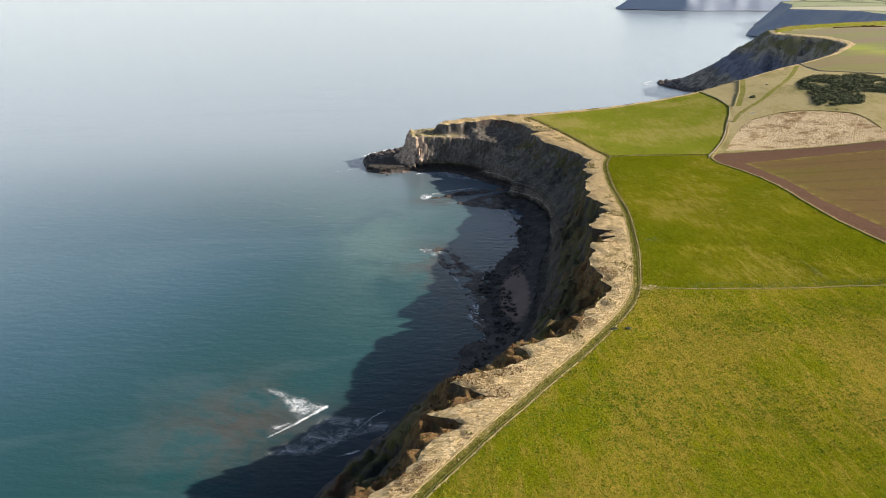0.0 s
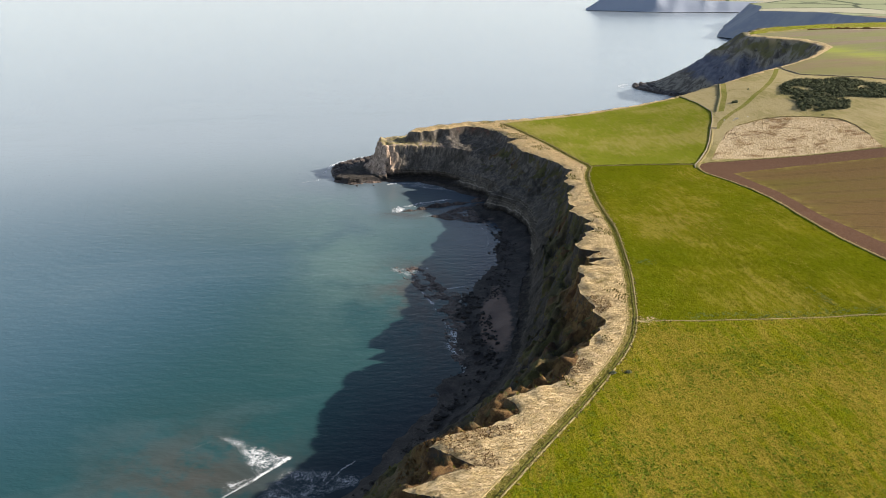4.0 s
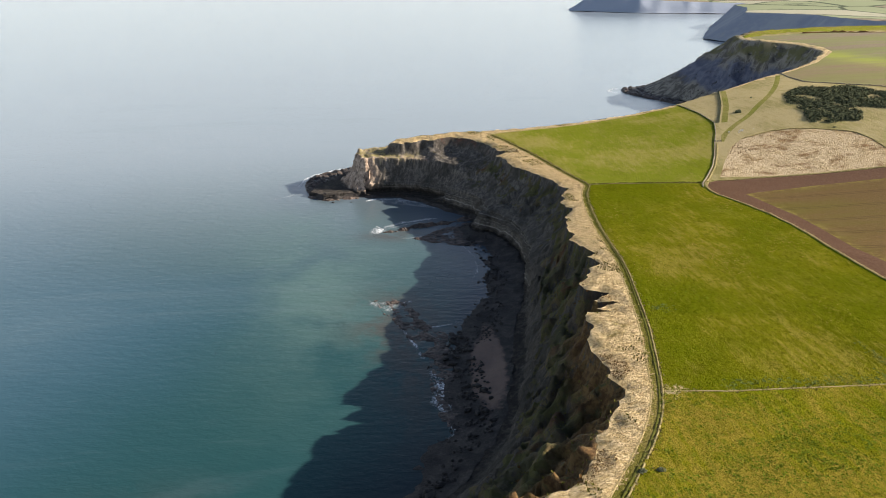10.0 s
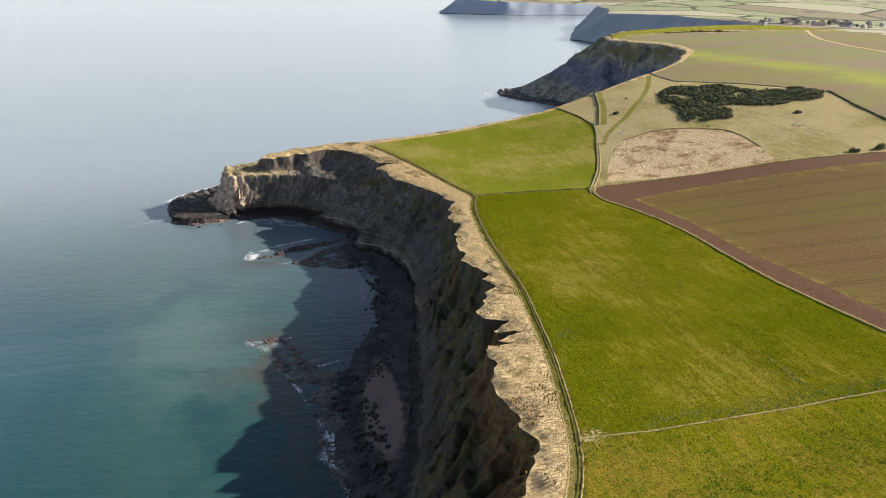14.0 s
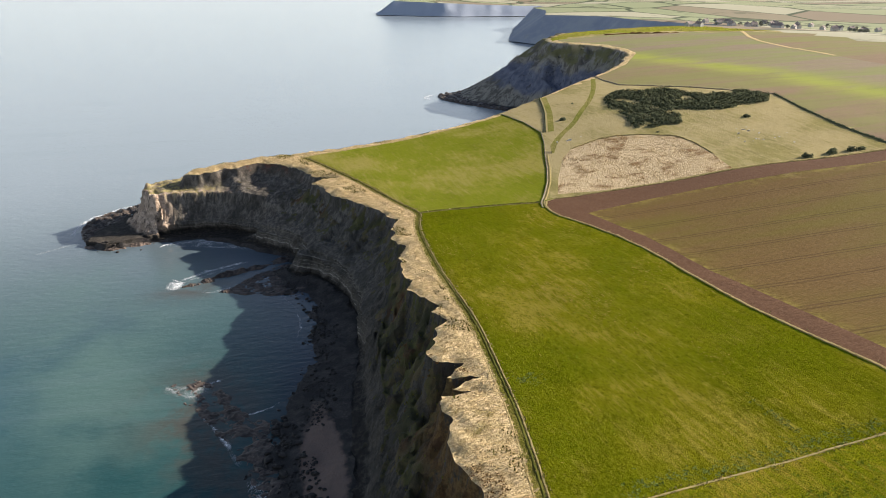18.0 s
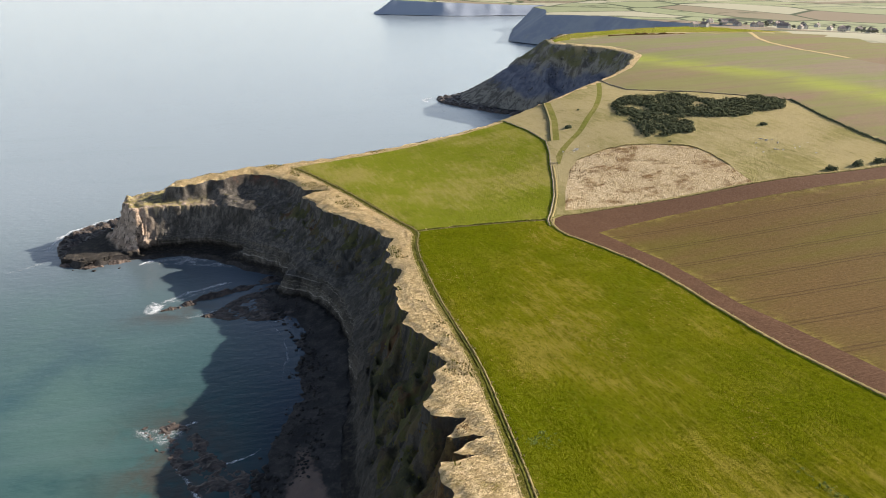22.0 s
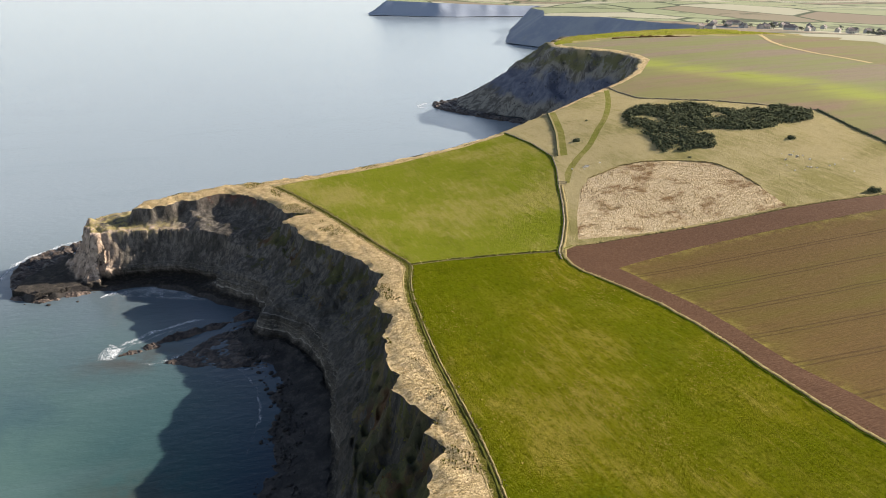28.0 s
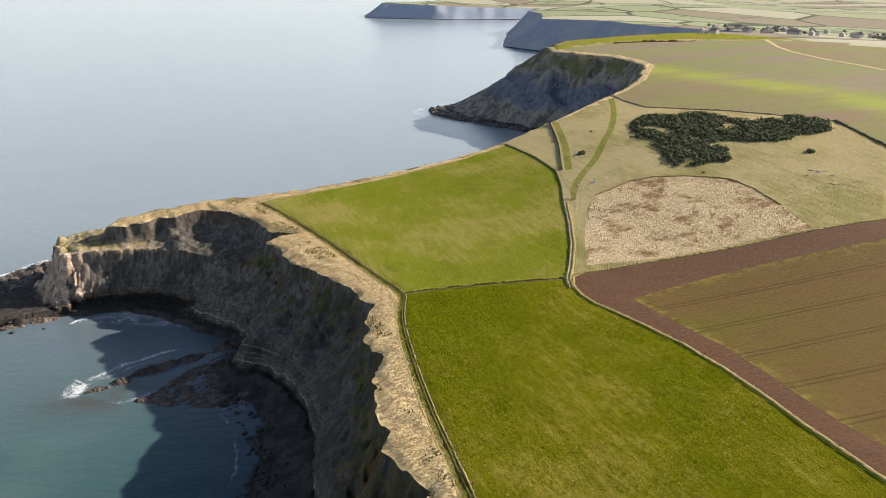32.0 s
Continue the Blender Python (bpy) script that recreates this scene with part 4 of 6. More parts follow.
def weathered():
    """Beds and joints of the cliff: each bed stands out or lies back, cut by joints and rough all over."""
    x, y = SHEET_V[:, 0], SHEET_V[:, 1]
    shift = np.zeros(len(SHEET_V))
    wild = inside(SHEET_V, SHORE) & ~inside(SHEET_V, LAND) & (y > 100) & (y < 560) & (x < 130)
    edge = np.minimum(polyline_distance(SHEET_V, LIP)[0], 4.0) / 4.0
    hem = MASKS["hem"]
    for i in np.flatnonzero(wild):
        z = SHEET_Z[i] + 1.2 * noise.noise((x[i] * 0.03, y[i] * 0.03, 0.0))
        bed = math.tanh(3.2 * noise.noise((7.0, 3.0, z * 0.62))) + 0.5 * math.tanh(3.0 * noise.noise((1.0, 9.0, z * 1.5)))
        joint = noise.noise((x[i] * 0.35, y[i] * 0.35, 2.0)) - 0.6 * max(0.0, noise.noise((x[i] * 0.16, y[i] * 0.16, 5.0)))
        rough = noise.fractal((x[i] * 0.5, y[i] * 0.5, SHEET_Z[i] * 0.5), 0.9, 2.1, 4)
        shift[i] = edge[i] * ((0.28 + 0.62 * hem[i]) * bed + (0.45 + 0.35 * hem[i]) * joint + 0.42 * rough)
    return shift


SHEET_XY = SHEET_XY + seaward / (np.linalg.norm(seaward, axis=1)[:, None] + 1e-6) * weathered()[:, None]
ON_LAND, ON_SHORE = inside(mid, LAND), inside(mid, SHORE)
TO_TOE = polyline_distance(mid, TOE)[0]
far_off = (mid[:, 0] > 620) | (mid[:, 1] > 940)
zone = np.full(len(mid), "", dtype=object)
zone[ON_LAND] = "moor"
west_of_path = poly([(-400, -400)], PATH_WEST, [(66, 509)], NORTH_TRACK[1:], [(196, 600), (-400, 600)])
for name, outline in (
    ("pasture_near", poly(PATH_EAST[PATH_EAST[:, 1] < 199.5], LOW_WALL, PLOUGH_WEST[2::-1], [(175, -400)])),
    ("pasture_mid", poly(PATH_EAST[(PATH_EAST[:, 1] > 199) & (PATH_EAST[:, 1] < 393)], FIELD_BANK, PLOUGH_WEST[-3:2:-1], LOW_WALL[::-1])),
    ("pasture_far", poly(PATH_EAST[PATH_EAST[:, 1] > 392], NORTH_TRACK[1:], MID_WALL[::-1], FIELD_BANK[::-1])),
    ("crop", poly(PLOUGH_WEST, PLOUGH_NORTH[1:], [(700, 320), (900, -400)])),
    ("crop_far", poly(GORSE_TRACK, EAST_WALL[1:], PLOUGH_NORTH[-3:], CORN_EDGE[::-1], LIP_NORTH[4:1:-1])),
    ("crop_green", poly(CORN_EDGE, PLOUGH_NORTH[-1:], FAR_LANE[::-1], CREST[3::-1], LIP_NORTH[9:5:-1])),
    ("soil_far", poly(FAR_LANE, [(700, 300), (900, 640)], CREST[:3:-1])),
    ("rough", ROUGH),
    ("greenway", poly(offset_line(MOOR_FENCE, 0.8), offset_line(MOOR_FENCE, 4.2)[::-1])),
    ("greenway", poly(offset_line(rounded(MOOR_TRACK), 1.6), offset_line(rounded(MOOR_TRACK), -1.6)[::-1])),
    ("lane", poly(MID_WALL[:6], LANE_EAST[::-1])),
):
    zone[inside(mid, outline) & ON_LAND] = name
beyond = inside(mid, CREST + [(900, 1200), (380, 1200), (372, 800)]) & ON_LAND & ~far_off
zone[beyond] = "crest_field"
zone[beyond & (polyline_distance(mid, CREST)[0] < 14)] = "crest_strip"
on_path = polyline_distance(mid, PATH_LINE)[0] < WALK_WIDTH
zone[inside(mid, west_of_path) & ON_LAND] = "dry"
zone[on_path & ON_LAND & (mid[:, 1] < 509)] = "path"
zone[(zone == "crop") & ~inside(mid, PLOUGH_INNER + [(700, 300), (900, -400), (184, -400)])] = "soil"
zone[ON_LAND & (polyline_distance(mid, LIP_NORTH)[0] < 5.6) & np.isin(zone, ["moor", "crop_far", "crop_green"])] = "dry"
zone[ON_LAND & np.isin(zone, ["crop_far", "crop_green"]) & (zone == "crop_green")] = "crop_olive"
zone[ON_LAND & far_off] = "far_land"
zone[ON_SHORE & ~ON_LAND] = "cliff"
zone[ON_SHORE & ~ON_LAND & (mid[:, 1] > 570) & (mid[:, 0] > 190)] = "slate"
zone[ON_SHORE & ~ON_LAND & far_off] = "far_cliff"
corner = SHEET_V[SHEET_F]
WIDE = np.linalg.norm(corner - np.roll(corner, 1, axis=1), axis=2).max(1)
zone[~ON_SHORE & (WIDE < 30) & (TO_TOE < 40) & (mid[:, 1] > 0) & (mid[:, 1] < 980) & ~far_off] = "beach"


def sheet_part(name, wanted, material, label, category):
    """One piece of the ground sheet as an object of its own."""
    f = SHEET_F[np.isin(zone, wanted)]
    used, index = np.unique(f, return_inverse=True)
    me = bpy.data.meshes.new(name)
    me.from_pydata(np.c_[SHEET_XY[used], SHEET_Z[used]].tolist(), [], index.reshape(-1, 3).tolist())
    for key, values in MASKS.items():
        if wanted[0] in ("cliff", "beach", "slate", "crop", "crop_far", "crop_olive") and values[used].max() > 0:
            me.attributes.new(key, "FLOAT", "POINT").data.foreach_set("value", values[used].astype(np.float32))
    me.materials.append(M[material])
    me.shade_smooth()
    return tagged(new(name, me), label, category, kind="structure")


sheet_part("pasture_1", ["pasture_near"], "pasture_near", "rough green pasture dotted with dark weeds and tussocks", "field")
sheet_part("pasture_2", ["pasture_mid"], "pasture_mid", "smooth green pasture with straw-coloured streaks above the cliff", "field")
sheet_part("pasture_3", ["pasture_far"], "pasture_far", "pale green pasture reaching the headland edge", "field")
sheet_part("field_1", ["crop"], "crop", "brown drilled field with young shoots and wheel tracks", "field")
sheet_part("field_margin", ["soil"], "soil", "bare reddish brown ploughed margin of the field", "soil")
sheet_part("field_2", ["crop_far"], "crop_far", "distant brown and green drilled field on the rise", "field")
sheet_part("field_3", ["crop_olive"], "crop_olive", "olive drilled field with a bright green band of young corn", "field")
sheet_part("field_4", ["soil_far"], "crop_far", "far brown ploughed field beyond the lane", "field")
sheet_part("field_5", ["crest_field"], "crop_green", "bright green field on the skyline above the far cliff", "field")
sheet_part("verge_strip", ["crest_strip"], "moor", "tan unploughed strip along the skyline field edge", "grassland")
sheet_part("rough_ground", ["rough"], "rough", "bleached straw-coloured rough grass with brown patches", "grassland")
sheet_part("moor", ["moor"], "moor", "tan hillside grazing with thin dry grass", "grassland")
sheet_part("clifftop_verge", ["dry"], "dry", "strip of long dry straw-coloured grass along the cliff edge", "grassland")
sheet_part("lane", ["lane"], "moor", "grassy tan lane between field wall and rough ground", "lane")
sheet_part("greenway", ["greenway"], "greenway", "pale green mown tracks across the dry hillside", "track")
sheet_part("footpath", ["path"], "track", "mown green clifftop footpath worn between grass banks", "path")
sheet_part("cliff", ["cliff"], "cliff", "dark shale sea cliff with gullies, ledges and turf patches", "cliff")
sheet_part("cliff_headland", ["slate"], "slate", "blue-grey shale headland with brown screes beyond the bay", "cliff")
sheet_part("beach", ["beach"], "beach", "wet dark shingle shore with a tongue of sand", "beach")
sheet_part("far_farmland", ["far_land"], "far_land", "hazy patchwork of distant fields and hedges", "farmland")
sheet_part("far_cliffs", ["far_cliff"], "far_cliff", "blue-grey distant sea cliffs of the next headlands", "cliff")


# ---- the sea ----
def build_sea():
    rings = np.r_[np.arange(0, 400, 8), np.arange(400, 1200, 40), np.geomspace(1200, 5600, 24)]
    turns = 220
    a = np.arange(turns) / turns * 2 * np.pi
    xy = np.concatenate([np.stack([-40 + r * np.cos(a), 300 + r * np.sin(a)], 1) for r in rings[1:]])
    xy = np.concatenate([[[-40, 300]], xy])
    faces = [(0, 1 + i, 1 + (i + 1) % turns) for i in range(turns)]
    for k in range(len(rings) - 2):
        b = 1 + k * turns
        faces += [(b + i, b + turns + i, b + turns + (i + 1) % turns, b + (i + 1) % turns) for i in range(turns)]
    me = bpy.data.meshes.new("sea")
    me.from_pydata([(x, y, 0.0) for x, y in xy], [], faces)
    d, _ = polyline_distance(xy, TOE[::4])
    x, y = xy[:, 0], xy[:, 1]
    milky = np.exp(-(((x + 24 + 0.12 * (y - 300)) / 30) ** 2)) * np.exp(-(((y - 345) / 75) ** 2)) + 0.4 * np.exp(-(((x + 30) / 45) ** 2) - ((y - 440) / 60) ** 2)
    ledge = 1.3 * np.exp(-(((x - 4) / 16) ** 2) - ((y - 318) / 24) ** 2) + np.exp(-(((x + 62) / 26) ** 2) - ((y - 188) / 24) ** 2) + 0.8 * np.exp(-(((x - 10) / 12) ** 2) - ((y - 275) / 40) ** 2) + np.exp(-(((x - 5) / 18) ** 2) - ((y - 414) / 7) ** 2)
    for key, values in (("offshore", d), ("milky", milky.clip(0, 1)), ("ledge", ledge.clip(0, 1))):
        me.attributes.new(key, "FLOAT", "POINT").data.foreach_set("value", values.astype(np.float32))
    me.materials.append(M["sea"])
    me.shade_smooth()
    tagged(new("water", me), "calm blue-green sea, milky near the shore, shining in the distance", "sea", kind="structure")


build_sea()


# ---- helpers for things ----
def part(name, bm, material, parent=None, label=""):
    """Links a bmesh as one mesh object, under a thing or a part."""
    me = bpy.data.meshes.new(name)
    bm.to_mesh(me)
    bm.free()
    me.materials.append(M[material])
    ob = new(name, me)
    ob.parent = parent
    return tagged(ob, label)


def mesh_thing(name, verts, faces, material, label, category, kind="", group="", smooth=False):
    me = bpy.data.meshes.new(name)
    me.from_pydata(verts, [], faces)
    me.materials.append(M[material])
    if smooth:
        me.shade_smooth()
    return tagged(new(name, me), label, category, group, kind)


GROUND_TREE = kdtree.KDTree(len(SHEET_V))
for i, (gx, gy) in enumerate(SHEET_XY.tolist()):
    GROUND_TREE.insert((gx, gy, 0), i)
GROUND_TREE.balance()


def ground_at(points):
    """Height of the built ground: the mean of the nearest corners of the sheet, weighted by nearness."""
    out = []
    for gx, gy in np.asarray(points, float).tolist():
        w = z = 0.0
        for _, i, d in GROUND_TREE.find_n((gx, gy, 0), 4):
            k = 1.0 / (d + 0.05) ** 2
            w, z = w + k, z + k * SHEET_Z[i]
        out.append(z / w)
    return np.array(out)


def spread(polygon, spacing, seed, keep=None):
    """Jittered places inside a polygon."""
    q = np.array(polygon, float)
    rng = np.random.default_rng(seed)
    p = scatter_grid(q[:, 0].min(), q[:, 0].max(), q[:, 1].min(), q[:, 1].max(), spacing, rng)
    p = p[inside(p, polygon)]
    return p if keep is None else p[keep(p[:, 0], p[:, 1], rng)]


def tufts(name, places, size, material, label, category, seed, blades=5, lean=0.5, width=0.35, sink=0.05, tall=1.0, wind=(0.0, 0.0)):
    """Grass or leaves as one mesh of loose pointed blades."""
    rng = np.random.default_rng(seed)
    n = len(places)
    z = ground_at(places) - sink
    s = size * (0.55 + 0.9 * rng.random(n))
    a = rng.random((n, blades)) * 6.283
    out = lean * (0.3 + rng.random((n, blades)))
    h = tall * s[:, None] * (0.6 + 0.6 * rng.random((n, blades)))
    cx, cy = places[:, 0][:, None] + 0.25 * s[:, None] * np.cos(a), places[:, 1][:, None] + 0.25 * s[:, None] * np.sin(a)
    wx, wy = -np.sin(a) * s[:, None] * width, np.cos(a) * s[:, None] * width
    zz = np.broadcast_to(z[:, None], a.shape)
    v = np.stack([np.stack([cx - wx, cy - wy, zz], -1), np.stack([cx + wx, cy + wy, zz], -1),
                  np.stack([cx + (np.cos(a) * out + wind[0]) * s[:, None], cy + (np.sin(a) * out + wind[1]) * s[:, None], zz + h], -1)], 2).reshape(-1, 3)
    f = np.arange(len(v)).reshape(-1, 3)
    return mesh_thing(name, v.tolist(), f.tolist(), material, label, category, "stuff")


def ridge(name, line, width, height, material, label, category, seed, step=0.7, uneven=0.35, kind="structure"):
    """A bank, hedge or wall that follows the ground along a line."""
    p = np.array(dense(line, step), float)
    t = np.gradient(p, axis=0)
    t /= np.linalg.norm(t, axis=1)[:, None] + 1e-9
    side = np.stack([-t[:, 1], t[:, 0]], 1)
    base = ground_at(p)
    rng = np.random.default_rng(seed)
    prof = [(-0.5, -0.15), (-0.42, 0.55), (-0.2, 0.95), (0.12, 1.0), (0.4, 0.6), (0.5, -0.15)]
    verts, k = [], len(prof)
    for i in range(len(p)):
        grow = 1 + uneven * (rng.random() * 2 - 1)
        for o, up in prof:
            q = p[i] + side[i] * (o * width * (1 + uneven * 0.6 * (rng.random() - 0.5)))
            verts.append((q[0], q[1], base[i] + (up * height * grow * (1 + 0.25 * (rng.random() - 0.5)) if up > 0 else -0.25)))
    faces = [(i * k + j, i * k + j + 1, (i + 1) * k + j + 1, (i + 1) * k + j) for i in range(len(p) - 1) for j in range(k - 1)]
    faces += [tuple(range(k)), tuple(range((len(p) - 1) * k + k - 1, (len(p) - 1) * k - 1, -1))]
    return mesh_thing(name, verts, faces, material, label, category, kind)


# ---- banks, hedges and walls between the fields ----
by_path = [tuple(p) for p in offset_line(PATH_LINE, 1.4) if 60 < p[1] < 506]
left_of_path = [tuple(p) for p in offset_line(PATH_LINE, -1.45) if 60 < p[1] < 506]
# The first ridge is no bank: a dark strip added as its shadow.
ridge("grass_bank", [tuple(p) for p in offset_line(PATH_LINE, 0.6) if 60 < p[1] < 506], 0.55, 0.12, "path_shade", "dark green rank grass along the footpath", "bank", 60, uneven=0.35)
ridge("grass_bank", by_path, 0.5, 0.15, "bank", "tussocky straw-topped grass bank beside the footpath", "bank", 61, uneven=0.7)
ridge("grass_bank", left_of_path, 0.35, 0.09, "bank", "low fringe of pale dead grass beside the footpath", "bank", 62)
ridge("grass_bank", PLOUGH_WEST[2:], 1.2, 0.25, "bank", "pale dry grass bank between pasture and ploughed field", "bank", 63)
ridge("field_wall", offset_line(PLOUGH_WEST[2:], -1.1), 0.3, 0.16, "weed", "low dark hedge along the edge of the ploughed field", "hedge", 64, uneven=0.6)
ridge("field_wall", MID_WALL, 0.7, 0.45, "wall_stone", "old dry stone field wall above the pasture", "wall", 65, uneven=0.45)
ridge("field_wall", offset_line(MID_WALL, -0.6), 0.4, 0.22, "weed", "dark green overgrowth at the foot of the wall", "hedge", 66, uneven=0.8)
ridge("grass_bank", offset_line(MID_WALL, 1.3)[:6], 1.0, 0.25, "bank", "pale grass verge along the stone wall", "bank", 67)
ridge("field_wall", LOW_WALL, 0.55, 0.09, "bank", "collapsed field wall grown over with pale grass", "wall", 68, uneven=0.7)
ridge("grass_bank", FIELD_BANK, 0.8, 0.45, "turf_tuft", "low turf bank dividing the green pastures", "bank", 70, uneven=0.7)
ridge("grass_bank", offset_line(FIELD_BANK, 0.7), 0.4, 0.15, "bank", "thin line of dry grass on the turf bank", "bank", 71, uneven=0.8)
ridge("field_fence", offset_line(MOOR_FENCE, -0.5), 0.5, 0.6, "gorse", "dark line of scrub along the moor fence", "hedge", 72, uneven=0.7)
ridge("field_wall", GORSE_TRACK, 1.2, 0.5, "wall_stone", "stone wall between hillside grazing and far field", "wall", 73, uneven=0.5)
ridge("field_hedge", EAST_WALL, 1.0, 0.8, "gorse", "dark hedge running down the hillside grazing", "hedge", 74, uneven=0.5)
ridge("grass_bank", PLOUGH_NORTH[:6], 1.6, 0.35, "bank", "pale grass verge above the ploughed field", "bank", 75, uneven=0.6)
ridge("field_hedge", FAR_LANE[:5], 4.5, 0.2, "straw_tuft", "walled lane climbing between far fields", "lane", 76, step=4, uneven=0.3)
ridge("field_hedge", CREST[1:4], 2.5, 1.2, "bracken", "dark hedge on the skyline of the far fields", "hedge", 77, step=4, uneven=0.8)
ridge("field_wall", ROUGH[3:10], 0.8, 0.35, "bank", "tumbled stone wall round the bleached rough ground", "wall", 78, uneven=0.8)
ridge("grass_bank", NORTH_TRACK, 0.8, 0.4, "straw_tuft", "dry grass fringe along the headland path", "bank", 79, uneven=0.6)

# ---- grass, weeds and scrub ----
verge = [tuple(p) for p in LIP if p[1] < 530][::3] + [(196, 524)] + NORTH_TRACK[::-1] + [tuple(p) for p in PATH_WEST[::-1]]
dry_places = spread(verge, 0.5, 81, lambda x, y, r: (y > 100) & (r.random(len(x)) < 0.6))
tufts("dry_grass", dry_places, 0.42, "straw_tuft", "long bleached grass on the cliff edge", "grass", 82, blades=8, lean=0.5, width=0.13, tall=0.6, wind=(0.9, -0.7))
brown = spread(verge, 0.5, 83, lambda x, y, r: (y > 100) & (waves(x, y, 84, 3, 0.16) > 0.55))
brown = brown[polyline_distance(brown, LIP)[0] < np.where(brown[:, 1] < 262, 5.0, 0.6)]
tufts("dead_bracken", brown, 0.2, "bracken", "rusty dead bracken along the cliff edge", "bracken", 85, blades=7, lean=0.9, width=0.5)
green = spread(verge, 0.9, 86, lambda x, y, r: (y > 100) & (waves(x, y, 87, 3, 0.22) > 0.75))
tufts("green_tussocks", green, 0.4, "turf_tuft", "green tussocks in the dry grass", "grass", 88)
bank_line = np.array(dense(by_path, 0.35), float)
edge_line = np.array(dense(left_of_path, 0.4), float)
tufts("path_fringe", edge_line + np.random.default_rng(178).normal(0, 0.35, edge_line.shape), 0.4, "straw_tuft", "straw leaning over the footpath edge", "grass", 179, lean=1.2, width=0.4, tall=0.4)
tufts("bank_grass", bank_line + np.random.default_rng(89).normal(0, 0.45, bank_line.shape), 0.34, "bank", "tussocks on the footpath bank", "grass", 90)
plough_line = np.array(dense(PLOUGH_WEST[2:], 0.5), float)
tufts("bank_grass", plough_line + np.random.default_rng(91).normal(0, 0.6, plough_line.shape), 0.32, "bank", "tussocks on the field bank", "grass", 92)

near_field = poly(PATH_EAST[(PATH_EAST[:, 1] > 70) & (PATH_EAST[:, 1] < 199)], LOW_WALL, [(168, 120), (120, 70)])
weed_places = spread(near_field, 0.62, 93, lambda x, y, r: 0.55 * waves(x, y, 94, 4, 0.12) + 0.6 * waves(x, y, 95, 2, 1.1) > -0.1 + 1.5 * r.random(len(x)))
tufts("pasture_weeds", weed_places, 0.38, "weed", "dark green thistle and dock in the rough pasture", "weeds", 96, blades=6, lean=1.0, width=0.55, tall=0.45)
tuss = spread(near_field, 0.65, 97, lambda x, y, r: r.random(len(x)) < 0.5 + 0.3 * waves(x, y, 192, 3, 0.1))
tufts("pasture_tussocks", tuss, 0.3, "near_tuft", "yellowing tussocks in the rough pasture", "grass", 98, blades=6, lean=1.0, width=0.55, tall=0.45)
rushes = np.concatenate([np.random.default_rng(193).normal((124.5, 212), (0.6, 4.5), (60, 2)), np.random.default_rng(102).normal((81.5, 245.5), (1.6, 1.3), (60, 2)), 
                         np.random.default_rng(104).normal((124, 211), (0.8, 5), (24, 2)), np.random.default_rng(105).normal((124, 203), (12, 1.2), (40, 2))])
tufts("rushes", rushes, 0.36, "rush", "dark clump of rushes in wet pasture hollows", "rushes", 106, lean=1.0, width=0.5, tall=0.45)
mid_field = poly(PATH_EAST[(PATH_EAST[:, 1] > 201) & (PATH_EAST[:, 1] < 392)], FIELD_BANK, PLOUGH_WEST[:2:-1], LOW_WALL[::-1])
dry_patch = spread(mid_field, 0.8, 171, lambda x, y, r: waves(x, y * 0.45, 172, 4, 0.12) + 0.5 * waves(x, y * 0.4, 173, 2, 0.7) > 0.25 + 1.3 * r.random(len(x)))
tufts("pasture_straw", dry_patch, 0.24, "pasture_straw", "short straw-coloured tufts along the drill of the pasture", "grass", 174, lean=1.1, width=0.6, tall=0.45)
lush_patch = spread(mid_field, 0.9, 175, lambda x, y, r: waves(x, y * 0.5, 176, 4, 0.16) > 0.1 + 1.2 * r.random(len(x)))
tufts("pasture_tufts", lush_patch, 0.22, "weed", "darker green grass tufts in the pasture", "grass", 177, lean=1.1, width=0.6, tall=0.4)
tuss = spread(ROUGH, 0.9, 107, lambda x, y, r: r.random(len(x)) < 0.6)
tufts("rough_tussocks", tuss, 0.34, "straw_tuft", "bleached tussocks of the rough ground", "grass", 108)
rust = spread(ROUGH, 0.9, 109, lambda x, y, r: waves(x, y, 110, 5, 0.06) > 0.45 + 0.7 * r.random(len(x)))
tufts("dead_bracken", rust, 0.4, "bracken", "brown dead bracken patches on the rough ground", "bracken", 111)

slope_places = spread([(x, y) for x, y in LIP_SOUTH[4:] + LIP_COVE] + [(60, 470), (30, 470)] + TOE_SOUTH[24:4:-1], 0.95, 112, lambda x, y, r: r.random(len(x)) < 0.6)
ds, _ = polyline_distance(slope_places, LIP)
de, _ = polyline_distance(slope_places, TOE)
u = ds / (ds + de)
rng = np.random.default_rng(113)
tufts("slope_turf", slope_places[(u < 0.5) & (rng.random(len(u)) < np.where(slope_places[:, 1] > 325, 0.07, 0.28))], 0.45, "turf_tuft", "rank grass clinging to the cliff slope", "grass", 114, sink=0.15)
tufts("slope_scrub", slope_places[(u < 0.45) & (slope_places[:, 1] < 335) & (waves(slope_places[:, 0], slope_places[:, 1], 115, 3, 0.12) > 0.75)], 0.6, "bracken", "brown bracken and scrub on the cliff slope", "scrub", 116, sink=0.2)


